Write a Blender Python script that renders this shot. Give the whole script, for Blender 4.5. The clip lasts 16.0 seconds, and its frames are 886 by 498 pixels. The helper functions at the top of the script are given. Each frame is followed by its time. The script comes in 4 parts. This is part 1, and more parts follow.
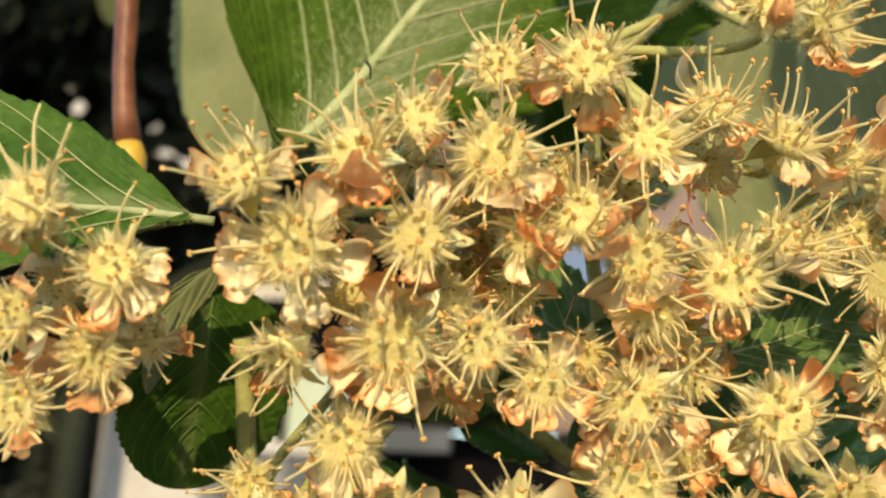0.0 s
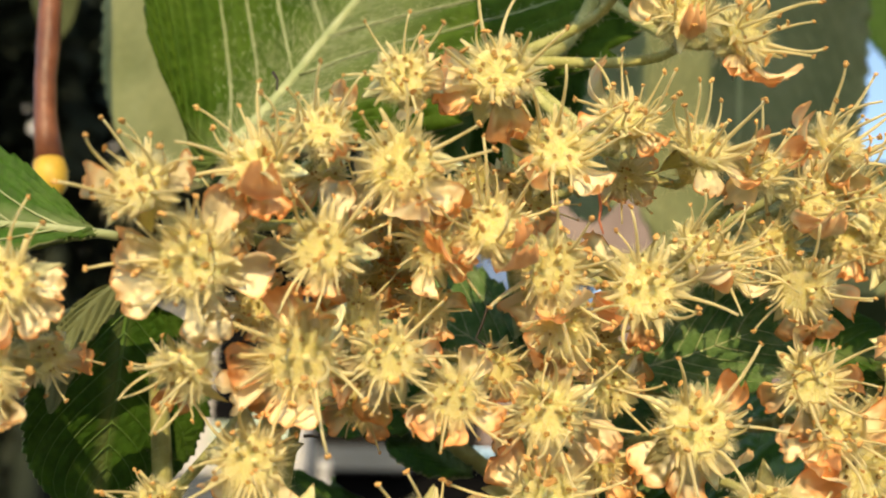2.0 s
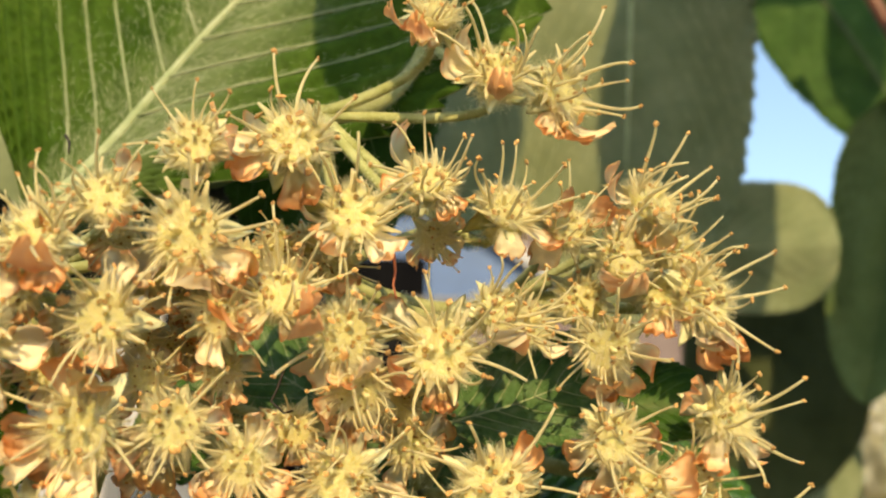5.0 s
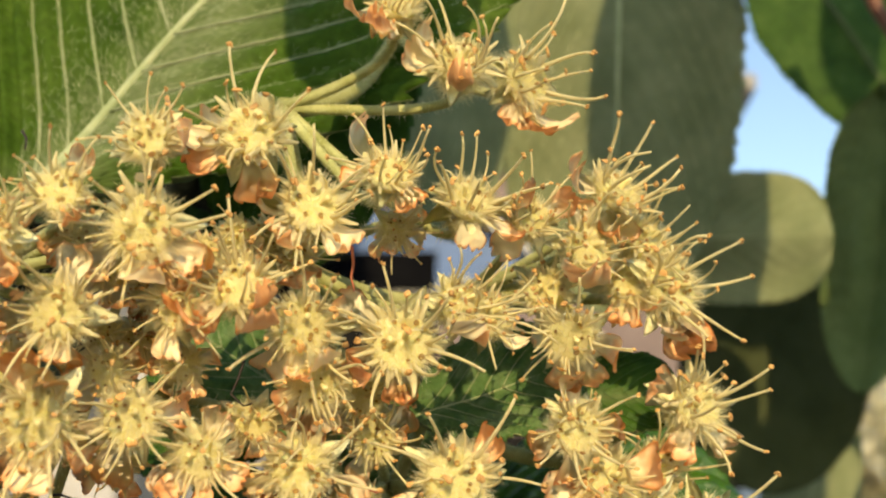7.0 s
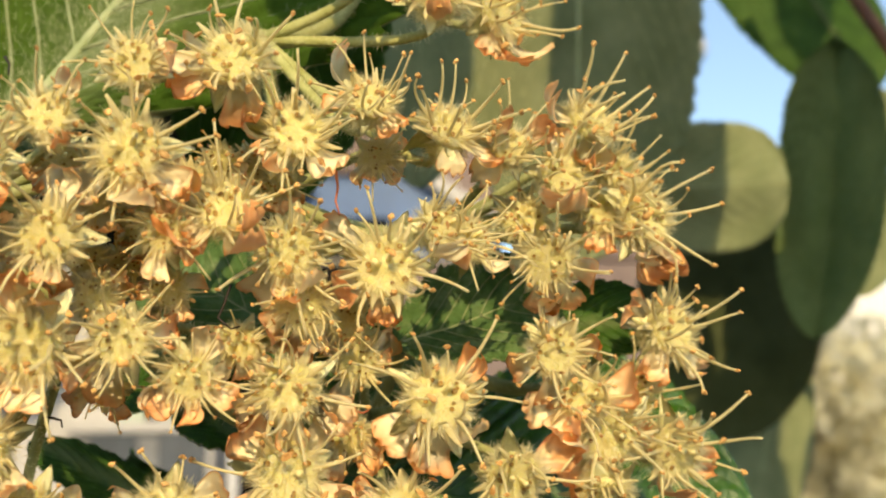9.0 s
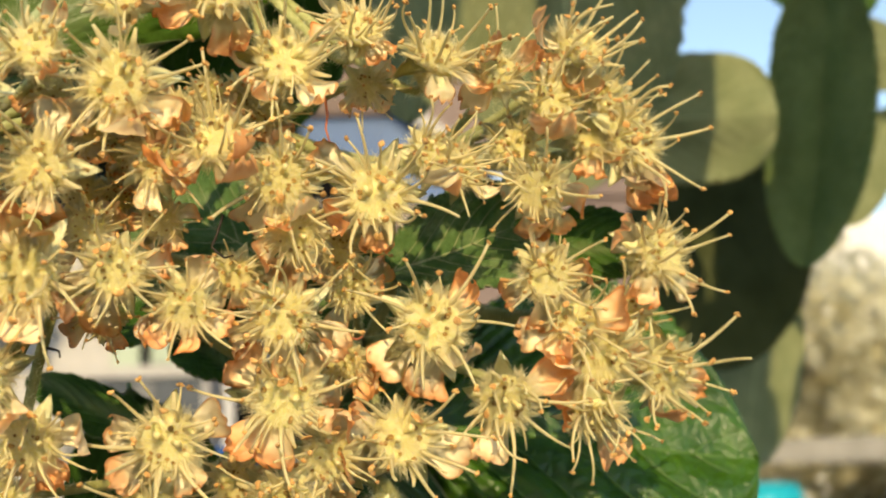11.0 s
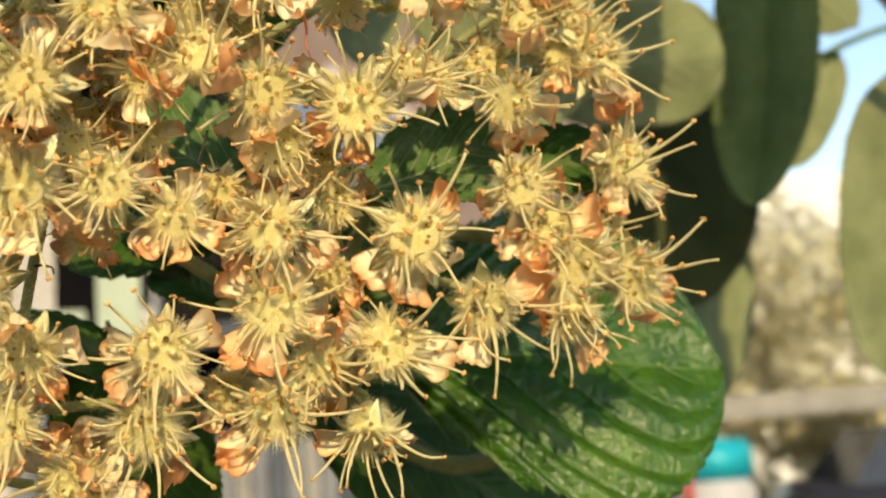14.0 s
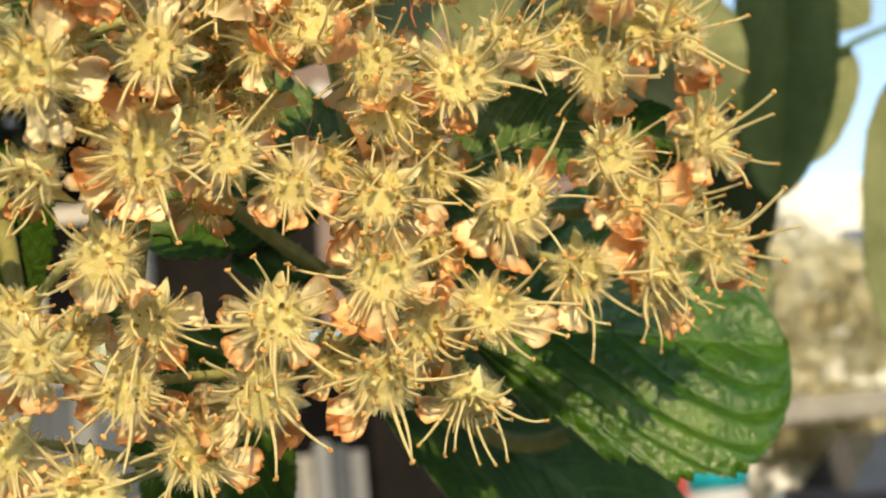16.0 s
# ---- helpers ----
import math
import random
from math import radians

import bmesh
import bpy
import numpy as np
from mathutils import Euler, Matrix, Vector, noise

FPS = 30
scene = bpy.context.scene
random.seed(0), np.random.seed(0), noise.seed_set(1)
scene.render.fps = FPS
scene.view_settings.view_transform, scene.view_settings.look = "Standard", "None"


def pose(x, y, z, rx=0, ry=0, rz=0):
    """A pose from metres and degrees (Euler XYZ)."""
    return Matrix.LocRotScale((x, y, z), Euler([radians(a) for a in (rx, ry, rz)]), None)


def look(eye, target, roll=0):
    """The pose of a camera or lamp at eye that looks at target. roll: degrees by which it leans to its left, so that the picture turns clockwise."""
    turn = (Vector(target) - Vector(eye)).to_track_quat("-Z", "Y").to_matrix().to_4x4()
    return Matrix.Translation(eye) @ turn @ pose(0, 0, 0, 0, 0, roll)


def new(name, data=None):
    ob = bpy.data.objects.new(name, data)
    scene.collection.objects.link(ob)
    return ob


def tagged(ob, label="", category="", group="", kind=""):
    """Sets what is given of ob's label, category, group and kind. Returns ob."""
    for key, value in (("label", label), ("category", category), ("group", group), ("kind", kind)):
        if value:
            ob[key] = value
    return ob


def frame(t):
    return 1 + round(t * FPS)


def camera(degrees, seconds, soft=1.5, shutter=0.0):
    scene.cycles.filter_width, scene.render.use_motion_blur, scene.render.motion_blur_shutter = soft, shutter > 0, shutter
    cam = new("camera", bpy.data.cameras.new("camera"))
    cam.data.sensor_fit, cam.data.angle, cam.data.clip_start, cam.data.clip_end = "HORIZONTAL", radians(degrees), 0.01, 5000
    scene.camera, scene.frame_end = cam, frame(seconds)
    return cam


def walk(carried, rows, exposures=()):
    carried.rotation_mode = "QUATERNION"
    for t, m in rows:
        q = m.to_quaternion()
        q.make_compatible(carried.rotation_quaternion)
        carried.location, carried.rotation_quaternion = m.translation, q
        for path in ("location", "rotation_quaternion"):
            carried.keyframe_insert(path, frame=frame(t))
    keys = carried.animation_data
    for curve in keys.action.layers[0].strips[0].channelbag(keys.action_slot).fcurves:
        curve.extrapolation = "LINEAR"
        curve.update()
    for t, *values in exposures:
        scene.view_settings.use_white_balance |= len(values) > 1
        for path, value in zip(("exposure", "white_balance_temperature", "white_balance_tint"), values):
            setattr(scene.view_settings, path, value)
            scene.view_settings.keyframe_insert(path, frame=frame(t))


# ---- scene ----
cam = camera(42.0, 16.0, soft=2.05)
PATH = [
    (0, (-0.00521, -0.13134, 1.57151), (-0.06244, 0.34758, 1.70326), 2.43),
    (0.5, (-0.00479, -0.12995, 1.56786), (-0.05776, 0.34757, 1.70631), 1.89),
    (1, (-0.00464, -0.13121, 1.57111), (-0.05260, 0.34667, 1.71017), 2.36),
    (1.5, (-0.00221, -0.13144, 1.57422), (-0.04526, 0.34715, 1.71243), 1.93),
    (2, (0.00063, -0.12878, 1.57177), (-0.04026, 0.34965, 1.71118), 1.43),
    (2.5, (0.00777, -0.12808, 1.57399), (-0.03528, 0.35067, 1.71162), 1.55),
    (3, (0.01035, -0.12952, 1.57450), (-0.03313, 0.34974, 1.71020), 1.93),
    (3.5, (0.00937, -0.12819, 1.57528), (-0.02591, 0.35187, 1.71055), 1.63),
    (4, (0.01025, -0.13030, 1.57660), (-0.02182, 0.35033, 1.71063), 1.53),
    (4.5, (0.01634, -0.13030, 1.57754), (-0.01091, 0.34988, 1.71424), 1.04),
    (4.7, (0.01761, -0.13073, 1.58020), (-0.00206, 0.34994, 1.71649), 1.19),
    (6.8, (0.02181, -0.13113, 1.57883), (0.00302, 0.34910, 1.71675), 0.57),
    (7, (0.02468, -0.13064, 1.57994), (0.00190, 0.35060, 1.71367), 0.66),
    (7.5, (0.02346, -0.13190, 1.57879), (0.00343, 0.35006, 1.71037), 0.49),
    (8, (0.02347, -0.13174, 1.57698), (0.00649, 0.35243, 1.70062), 0.09),
    (8.2, (0.02286, -0.13060, 1.57495), (0.00925, 0.35373, 1.69838), -0.09),
    (10.3, (0.02055, -0.13501, 1.57341), (0.02516, 0.35242, 1.68473), -0.97),
    (10.5, (0.02057, -0.13452, 1.57252), (0.02368, 0.35323, 1.68247), -1.25),
    (11, (0.02102, -0.13263, 1.57220), (0.02223, 0.35830, 1.66700), -1.61),
    (11.5, (0.02132, -0.13258, 1.57067), (0.02647, 0.35901, 1.66181), -2.16),
    (12, (0.02311, -0.13409, 1.56796), (0.03095, 0.35714, 1.66084), -2.83),
    (12.5, (0.02256, -0.13557, 1.56787), (0.03999, 0.35643, 1.65523), -2.91),
    (13, (0.02217, -0.13546, 1.56673), (0.04067, 0.35698, 1.65140), -3.06),
    (13.5, (0.01965, -0.13667, 1.56548), (0.04133, 0.35582, 1.64903), -3.52),
    (14, (0.01611, -0.13582, 1.56366), (0.04015, 0.35689, 1.64525), -4.16),
    (14.5, (0.01048, -0.13600, 1.56047), (0.03928, 0.35658, 1.64132), -4.85),
    (15, (0.00683, -0.13691, 1.55898), (0.03596, 0.35521, 1.64245), -5.27),
    (15.5, (0.00307, -0.13749, 1.55843), (0.03290, 0.35390, 1.64591), -5.68),
    (16, (0.00088, -0.13742, 1.55824), (0.02993, 0.35401, 1.64573), -5.28),
]
walk(cam, [(t, look(eye, target, roll)) for t, eye, target, roll in PATH], [(0, 0.90, 7100, 8), (3.5, 0.90, 7100, 8), (7, 0.82, 7100, 8), (16, 0.82, 7100, 8)])

# depth of field of a small lens held close to the blossoms
cam.data.dof.use_dof = True
cam.data.dof.focus_distance = 0.142
cam.data.dof.aperture_fstop = 28.0

# ---- world and sun ----
world = bpy.data.worlds.new("sky")
scene.world = world
world.use_nodes = True
sky = world.node_tree.nodes.new("ShaderNodeTexSky")
sky.sky_type, sky.sun_disc = "NISHITA", False
SUN_EL, SUN_AZ = 24.0, 4.0      # the sun stands behind the lens
sky.sun_elevation = radians(SUN_EL)
sky.sun_rotation = radians(180 - SUN_AZ)
sky.air_density, sky.dust_density = 1.0, 0.3
bg = world.node_tree.nodes["Background"]
bg.inputs["Strength"].default_value = 0.151
world.node_tree.links.new(sky.outputs[0], bg.inputs["Color"])
lamp = bpy.data.lights.new("sun", "SUN")
lamp.energy, lamp.angle, lamp.color = 2.56, radians(0.5), (1.0, 0.80, 0.48)
sun = new("sun", lamp)
a, e = radians(SUN_AZ), radians(SUN_EL)
sun.matrix_world = look((math.sin(a) * math.cos(e) * 5, -math.cos(a) * math.cos(e) * 5, 1.6 + math.sin(e) * 5), (0, 0, 1.6))


# ---- materials ----
def material(name):
    m = bpy.data.materials.new(name)
    m.use_nodes = True
    return m, m.node_tree.nodes, m.node_tree.links, m.node_tree.nodes["Principled BSDF"]


def ramp(nodes, stops):
    r = nodes.new("ShaderNodeValToRGB")
    el = r.color_ramp.elements
    while len(el) < len(stops):
        el.new(0.5)
    for k, (p, c) in zip(el, stops):
        k.position, k.color = p, (*c, 1)
    return r


def noise_node(nodes, links, scale, detail=4.0, coords="Object", rough=0.55):
    tc = nodes.new("ShaderNodeTexCoord")
    n = nodes.new("ShaderNodeTexNoise")
    n.inputs["Scale"].default_value, n.inputs["Detail"].default_value, n.inputs["Roughness"].default_value = scale, detail, rough
    links.new(tc.outputs[coords], n.inputs["Vector"])
    return n


def bump(nodes, links, shader, height, strength, distance):
    b = nodes.new("ShaderNodeBump")
    b.inputs["Strength"].default_value, b.inputs["Distance"].default_value = strength, distance
    links.new(height, b.inputs["Height"])
    if shader.inputs["Normal"].links:
        links.new(shader.inputs["Normal"].links[0].from_socket, b.inputs["Normal"])
    links.new(b.outputs[0], shader.inputs["Normal"])
    return b


def plain(name, stops, scale, rough=0.7, bumped=0.3, dist=0.0003, metal=0.0, spec=0.4, through_light=0.0, jitter=0.12, grain=0.3):
    """Noise between colour stops, with a fine second grain, a light change from object to object, and some light let through."""
    m, nd, ln, bs = material(name)
    n = noise_node(nd, ln, scale)
    r = ramp(nd, stops)
    ln.new(n.outputs["Fac"], r.inputs[0])
    fine = noise_node(nd, ln, scale * 7, 3.0)
    hsv = nd.new("ShaderNodeHueSaturation")
    info = nd.new("ShaderNodeObjectInfo")
    mr = nd.new("ShaderNodeMapRange")
    mr.inputs["To Min"].default_value, mr.inputs["To Max"].default_value = 1 - jitter, 1 + jitter
    ln.new(info.outputs["Random"], mr.inputs["Value"])
    fm = nd.new("ShaderNodeMath")
    fm.operation = "MULTIPLY_ADD"
    fm.inputs[1].default_value, fm.inputs[2].default_value = grain, -grain / 2
    ln.new(fine.outputs["Fac"], fm.inputs[0])
    ad = nd.new("ShaderNodeMath")
    ln.new(mr.outputs[0], ad.inputs[0])
    ln.new(fm.outputs[0], ad.inputs[1])
    ln.new(ad.outputs[0], hsv.inputs["Value"])
    ln.new(r.outputs[0], hsv.inputs["Color"])
    ln.new(hsv.outputs[0], bs.inputs["Base Color"])
    bs.inputs["Roughness"].default_value, bs.inputs["Metallic"].default_value = rough, metal
    bs.inputs["Specular IOR Level"].default_value = spec
    if bumped:
        bump(nd, ln, bs, fine.outputs["Fac"], bumped, dist)
    if through_light:
        tr = nd.new("ShaderNodeBsdfTranslucent")
        ln.new(hsv.outputs[0], tr.inputs["Color"])
        mix = nd.new("ShaderNodeMixShader")
        mix.inputs[0].default_value = through_light
        ln.new(bs.outputs[0], mix.inputs[1])
        ln.new(tr.outputs[0], mix.inputs[2])
        ln.new(mix.outputs[0], nd["Material Output"].inputs["Surface"])
    return m


def petal_material():
    """Withered petal: cream at the claw and in the middle, orange-brown and blotched towards its rim."""
    m, nd, ln, bs = material("withered_petal")
    rim = nd.new("ShaderNodeAttribute")
    rim.attribute_name = "rim"
    n = noise_node(nd, ln, 300, 5.0)
    info = nd.new("ShaderNodeObjectInfo")
    a1 = nd.new("ShaderNodeMath")
    a1.operation, a1.inputs[1].default_value = "MULTIPLY_ADD", 0.75
    ln.new(n.outputs["Fac"], a1.inputs[0])
    ln.new(rim.outputs["Fac"], a1.inputs[2])
    a2 = nd.new("ShaderNodeMath")
    a2.operation, a2.inputs[1].default_value = "MULTIPLY_ADD", 0.55
    ln.new(info.outputs["Random"], a2.inputs[0])
    ln.new(a1.outputs[0], a2.inputs[2])
    sub = nd.new("ShaderNodeMath")
    sub.operation, sub.inputs[1].default_value = "SUBTRACT", 0.62
    ln.new(a2.outputs[0], sub.inputs[0])
    r = ramp(nd, [(0.0, (0.89, 0.82, 0.62)), (0.30, (0.90, 0.79, 0.56)), (0.46, (0.92, 0.66, 0.39)), (0.70, (0.90, 0.54, 0.26)), (1.0, (0.76, 0.39, 0.15))])
    ln.new(sub.outputs[0], r.inputs[0])
    ln.new(r.outputs[0], bs.inputs["Base Color"])
    bs.inputs["Roughness"].default_value, bs.inputs["Specular IOR Level"].default_value = 0.75, 0.2
    w = noise_node(nd, ln, 900, 3.0)
    bump(nd, ln, bs, w.outputs["Fac"], 0.35, 0.0002)
    tr = nd.new("ShaderNodeBsdfTranslucent")
    ln.new(r.outputs[0], tr.inputs["Color"])
    mix = nd.new("ShaderNodeMixShader")
    mix.inputs[0].default_value = 0.42
    ln.new(bs.outputs[0], mix.inputs[1])
    ln.new(tr.outputs[0], mix.inputs[2])
    ln.new(mix.outputs[0], nd["Material Output"].inputs["Surface"])
    return m


M_PETAL = petal_material()
M_FILAMENT = plain("filament", [(0.3, (0.81, 0.71, 0.38)), (0.7, (0.87, 0.79, 0.50))], 300, 0.45, 0.1, 0.0001, spec=0.3, through_light=0.48, jitter=0.06)
M_ANTHER = plain("anther", [(0.3, (0.40, 0.17, 0.04)), (0.7, (0.74, 0.47, 0.17))], 1400, 0.7, 0.5, 0.0001, jitter=0.3, grain=0.6)
M_SCAR = plain("stamen_scar", [(0.3, (0.24, 0.12, 0.025)), (0.7, (0.46, 0.29, 0.07))], 1400, 0.7, 0.5, 0.0001, jitter=0.2)
M_CUP = plain("flower_cup", [(0.3, (0.70, 0.61, 0.23)), (0.55, (0.77, 0.69, 0.32)), (0.75, (0.81, 0.74, 0.43))], 700, 0.8, 0.5, 0.0003, through_light=0.15, jitter=0.06)
M_CUP.node_tree.nodes["Principled BSDF"].inputs["Subsurface Weight"].default_value = 0.5
M_CUP.node_tree.nodes["Principled BSDF"].inputs["Subsurface Radius"].default_value = (0.0012, 0.0010, 0.0004)
M_CUP.node_tree.nodes["Principled BSDF"].inputs["Subsurface Scale"].default_value = 1.0
M_SEPAL = plain("sepal_felt", [(0.3, (0.72, 0.68, 0.34)), (0.7, (0.82, 0.78, 0.52))], 420, 0.85, 0.6, 0.0003, through_light=0.2, jitter=0.06)
M_WOOL = plain("wool", [(0.3, (0.82, 0.74, 0.42)), (0.7, (0.87, 0.81, 0.55))], 200, 0.9, 0.0, through_light=0.45, jitter=0.04)
M_STYLE = plain("style", [(0.3, (0.76, 0.64, 0.26)), (0.7, (0.84, 0.75, 0.38))], 400, 0.4, 0.1, 0.0001, through_light=0.2)
M_STALK = plain("woolly_stalk", [(0.3, (0.27, 0.27, 0.08)), (0.7, (0.43, 0.42, 0.18))], 300, 0.85, 0.6, 0.0003)
M_LEAF = plain("leaf_upper", [(0.25, (0.024, 0.068, 0.006)), (0.5, (0.046, 0.110, 0.011)), (0.78, (0.090, 0.165, 0.028))], 110, 0.6, 0.5, 0.0003, spec=0.2, through_light=0.25, jitter=0.1, grain=1.0)
GREENS = [(0.25, (0.024, 0.056, 0.004)), (0.5, (0.048, 0.095, 0.008)), (0.78, (0.092, 0.145, 0.022))]
M_SILKY = plain("leaf_silky", GREENS, 110, 0.7, 0.5, 0.0003, spec=0.1, through_light=0.25, jitter=0.1, grain=1.0)
M_DOWN = plain("leaf_down", [(0.3, (0.30, 0.34, 0.17)), (0.7, (0.45, 0.47, 0.27))], 200, 0.7, 0.0, through_light=0.3)
M_GLOSS = plain("leaf_glossy", [(0.25, (0.017, 0.060, 0.002)), (0.55, (0.040, 0.110, 0.005)), (0.8, (0.086, 0.172, 0.012))], 70, 0.33, 0.0, spec=0.55, through_light=0.12, jitter=0.1, grain=0.7)


def net_relief(m, scale, strength, distance):
    """Fine network of sunken veinlets over a leaf."""
    nd, ln = m.node_tree.nodes, m.node_tree.links
    tc = nd.new("ShaderNodeTexCoord")
    vo = nd.new("ShaderNodeTexVoronoi")
    vo.feature = "DISTANCE_TO_EDGE"
    vo.inputs["Scale"].default_value = scale
    warp = nd.new("ShaderNodeTexNoise")
    warp.inputs["Scale"].default_value = scale * 0.4
    mixv = nd.new("ShaderNodeMixRGB")
    mixv.inputs[0].default_value = 0.004
    ln.new(tc.outputs["Object"], warp.inputs["Vector"])
    ln.new(tc.outputs["Object"], mixv.inputs[1])
    ln.new(warp.outputs["Color"], mixv.inputs[2])
    ln.new(mixv.outputs[0], vo.inputs["Vector"])
    bump(nd, ln, nd["Principled BSDF"], vo.outputs["Distance"], strength, distance)


net_relief(M_GLOSS, 330, 0.55, 0.0013)
net_relief(M_GLOSS, 1300, 0.35, 0.0005)
M_DULL = plain("leaf_dull", [(0.25, (0.13, 0.185, 0.055)), (0.75, (0.23, 0.28, 0.105))], 60, 0.7, 0.4, 0.0003, spec=0.2, through_light=0.3, jitter=0.1)
M_HAIRY = plain("leaf_hairy", [(0.25, (0.05, 0.115, 0.025)), (0.5, (0.10, 0.18, 0.055)), (0.75, (0.22, 0.29, 0.14))], 240, 0.75, 0.5, 0.0003, spec=0.2, through_light=0.25, jitter=0.1, grain=0.8)
net_relief(M_LEAF, 520, 0.35, 0.0010)
net_relief(M_HAIRY, 900, 0.5, 0.0008)
net_relief(M_SILKY, 520, 0.2, 0.0006)


def midrib_down(m, colour, reach):
    """Pale silky hairs along the midrib of a leaf, thinning out sideways in tufts."""
    nd, ln = m.node_tree.nodes, m.node_tree.links
    bs = nd["Principled BSDF"]
    old = bs.inputs["Base Color"].links[0].from_socket
    tc = nd.new("ShaderNodeTexCoord")
    sep = nd.new("ShaderNodeSeparateXYZ")
    ln.new(tc.outputs["Object"], sep.inputs[0])
    off = nd.new("ShaderNodeMath")
    off.operation, off.inputs[1].default_value = "SUBTRACT", reach * 0.4
    ln.new(sep.outputs["X"], off.inputs[0])
    ab = nd.new("ShaderNodeMath")
    ab.operation = "ABSOLUTE"
    ln.new(off.outputs[0], ab.inputs[0])
    n = noise_node(nd, ln, 160, 6.0)
    wob = nd.new("ShaderNodeMath")
    wob.operation, wob.inputs[1].default_value = "MULTIPLY_ADD", reach * 1.1
    ln.new(n.outputs["Fac"], wob.inputs[0])
    ln.new(ab.outputs[0], wob.inputs[2])
    mr = nd.new("ShaderNodeMapRange")
    mr.inputs["From Min"].default_value, mr.inputs["From Max"].default_value = reach * 0.4, reach * 1.5
    mr.inputs["To Min"].default_value, mr.inputs["To Max"].default_value = 0.75, 0.0
    ln.new(wob.outputs[0], mr.inputs["Value"])
    mix = nd.new("ShaderNodeMixRGB")
    ln.new(mr.outputs[0], mix.inputs[0])
    ln.new(old, mix.inputs[1])
    mix.inputs[2].default_value = (*colour, 1)
    ln.new(mix.outputs[0], bs.inputs["Base Color"])


midrib_down(M_SILKY, (0.22, 0.26, 0.11), 0.015)
midrib_down(M_LEAF, (0.20, 0.24, 0.10), 0.002)
# very dark olive: the shade on hanging leaves is put into this colour
M_OLIVESHADE = plain("leaf_olive_shade", [(0.3, (0.040, 0.050, 0.016)), (0.7, (0.070, 0.080, 0.030))], 60, 0.7, 0.4, 0.0003, spec=0.15, through_light=0.1, jitter=0.1)
M_MIDGREEN = plain("leaf_mid_green", [(0.25, (0.090, 0.145, 0.042)), (0.75, (0.175, 0.235, 0.080))], 60, 0.6, 0.4, 0.0003, spec=0.25, through_light=0.3, jitter=0.1, grain=0.4)
M_UNDER = plain("leaf_felt", [(0.3, (0.18, 0.21, 0.10)), (0.7, (0.285, 0.31, 0.165))], 60, 0.9, 0.4, 0.0003, spec=0.15, through_light=0.22, jitter=0.1)
M_VEIN = plain("leaf_vein", [(0.3, (0.27, 0.32, 0.14)), (0.7, (0.46, 0.48, 0.27))], 200, 0.7, 0.4, 0.0002, through_light=0.15)
M_GREENVEIN = plain("green_vein", [(0.3, (0.06, 0.14, 0.02)), (0.7, (0.12, 0.21, 0.05))], 200, 0.4, 0.4, 0.0002)
M_BARK = plain("twig_bark", [(0.3, (0.10, 0.032, 0.016)), (0.7, (0.23, 0.085, 0.04))], 160, 0.4, 0.5, 0.0005)
M_BUD = plain("bud_scale", [(0.3, (0.45, 0.26, 0.03)), (0.7, (0.62, 0.42, 0.06))], 200, 0.5, 0.3, 0.0003)
# near-black green: deep shade among foliage is put into the colour
M_SHADEFOLIAGE = plain("shade_black_foliage", [(0.3, (0.006, 0.010, 0.005)), (0.7, (0.016, 0.024, 0.010))], 6, 0.8, 0.0)
M_WALL = plain("mauve_render", [(0.3, (0.17, 0.125, 0.115)), (0.7, (0.24, 0.18, 0.165))], 3, 0.9, 0.3, 0.01)
M_WHITE = plain("white_paint", [(0.3, (0.41, 0.395, 0.395)), (0.7, (0.49, 0.475, 0.475))], 4, 0.6, 0.2, 0.003)
# near-black: unlit insides put into the colour; wheels and a post share it
M_DARK = plain("near_black", [(0.3, (0.004, 0.004, 0.005)), (0.7, (0.008, 0.008, 0.009))], 2, 0.9, 0.0, spec=0.0)
# near-black wall colour that stands in for shade
M_SHADEWALL = plain("shade_black_wall", [(0.3, (0.007, 0.0065, 0.006)), (0.7, (0.014, 0.012, 0.011))], 3, 0.9, 0.2, 0.003, spec=0.1)
M_BLUE = plain("blue_blind", [(0.3, (0.035, 0.105, 0.28)), (0.7, (0.06, 0.145, 0.37))], 2, 0.5, 0.0)
M_ROAD = plain("asphalt", [(0.3, (0.045, 0.044, 0.046)), (0.7, (0.075, 0.073, 0.072))], 2, 0.9, 0.4, 0.01)
M_BARREL = plain("blue_plastic", [(0.3, (0.01, 0.07, 0.28)), (0.7, (0.02, 0.10, 0.36))], 3, 0.4, 0.1, 0.003)
M_TEAL = plain("teal_paint", [(0.3, (0.0, 0.33, 0.42)), (0.7, (0.01, 0.42, 0.52))], 3, 0.4, 0.0)
M_RED = plain("red_paint", [(0.3, (0.45, 0.04, 0.04)), (0.7, (0.55, 0.06, 0.05))], 3, 0.4, 0.0)
M_ORANGE = plain("orange_paint", [(0.3, (0.70, 0.30, 0.03)), (0.7, (0.80, 0.40, 0.05))], 3, 0.5, 0.0)
M_GREY = plain("grey_roof", [(0.3, (0.20, 0.19, 0.17)), (0.7, (0.32, 0.30, 0.27))], 2, 0.8, 0.2, 0.01)
# cream leaves, far paler than foliage: sun glare is put into the colour
M_PALEFOLIAGE = plain("sun_glare_foliage", [(0.3, (0.50, 0.46, 0.27)), (0.7, (0.82, 0.78, 0.60))], 1.2, 0.8, 0.0, through_light=0.45)
M_TRUNK = plain("trunk_bark", [(0.3, (0.05, 0.035, 0.025)), (0.7, (0.12, 0.09, 0.065))], 12, 0.9, 0.6, 0.01)
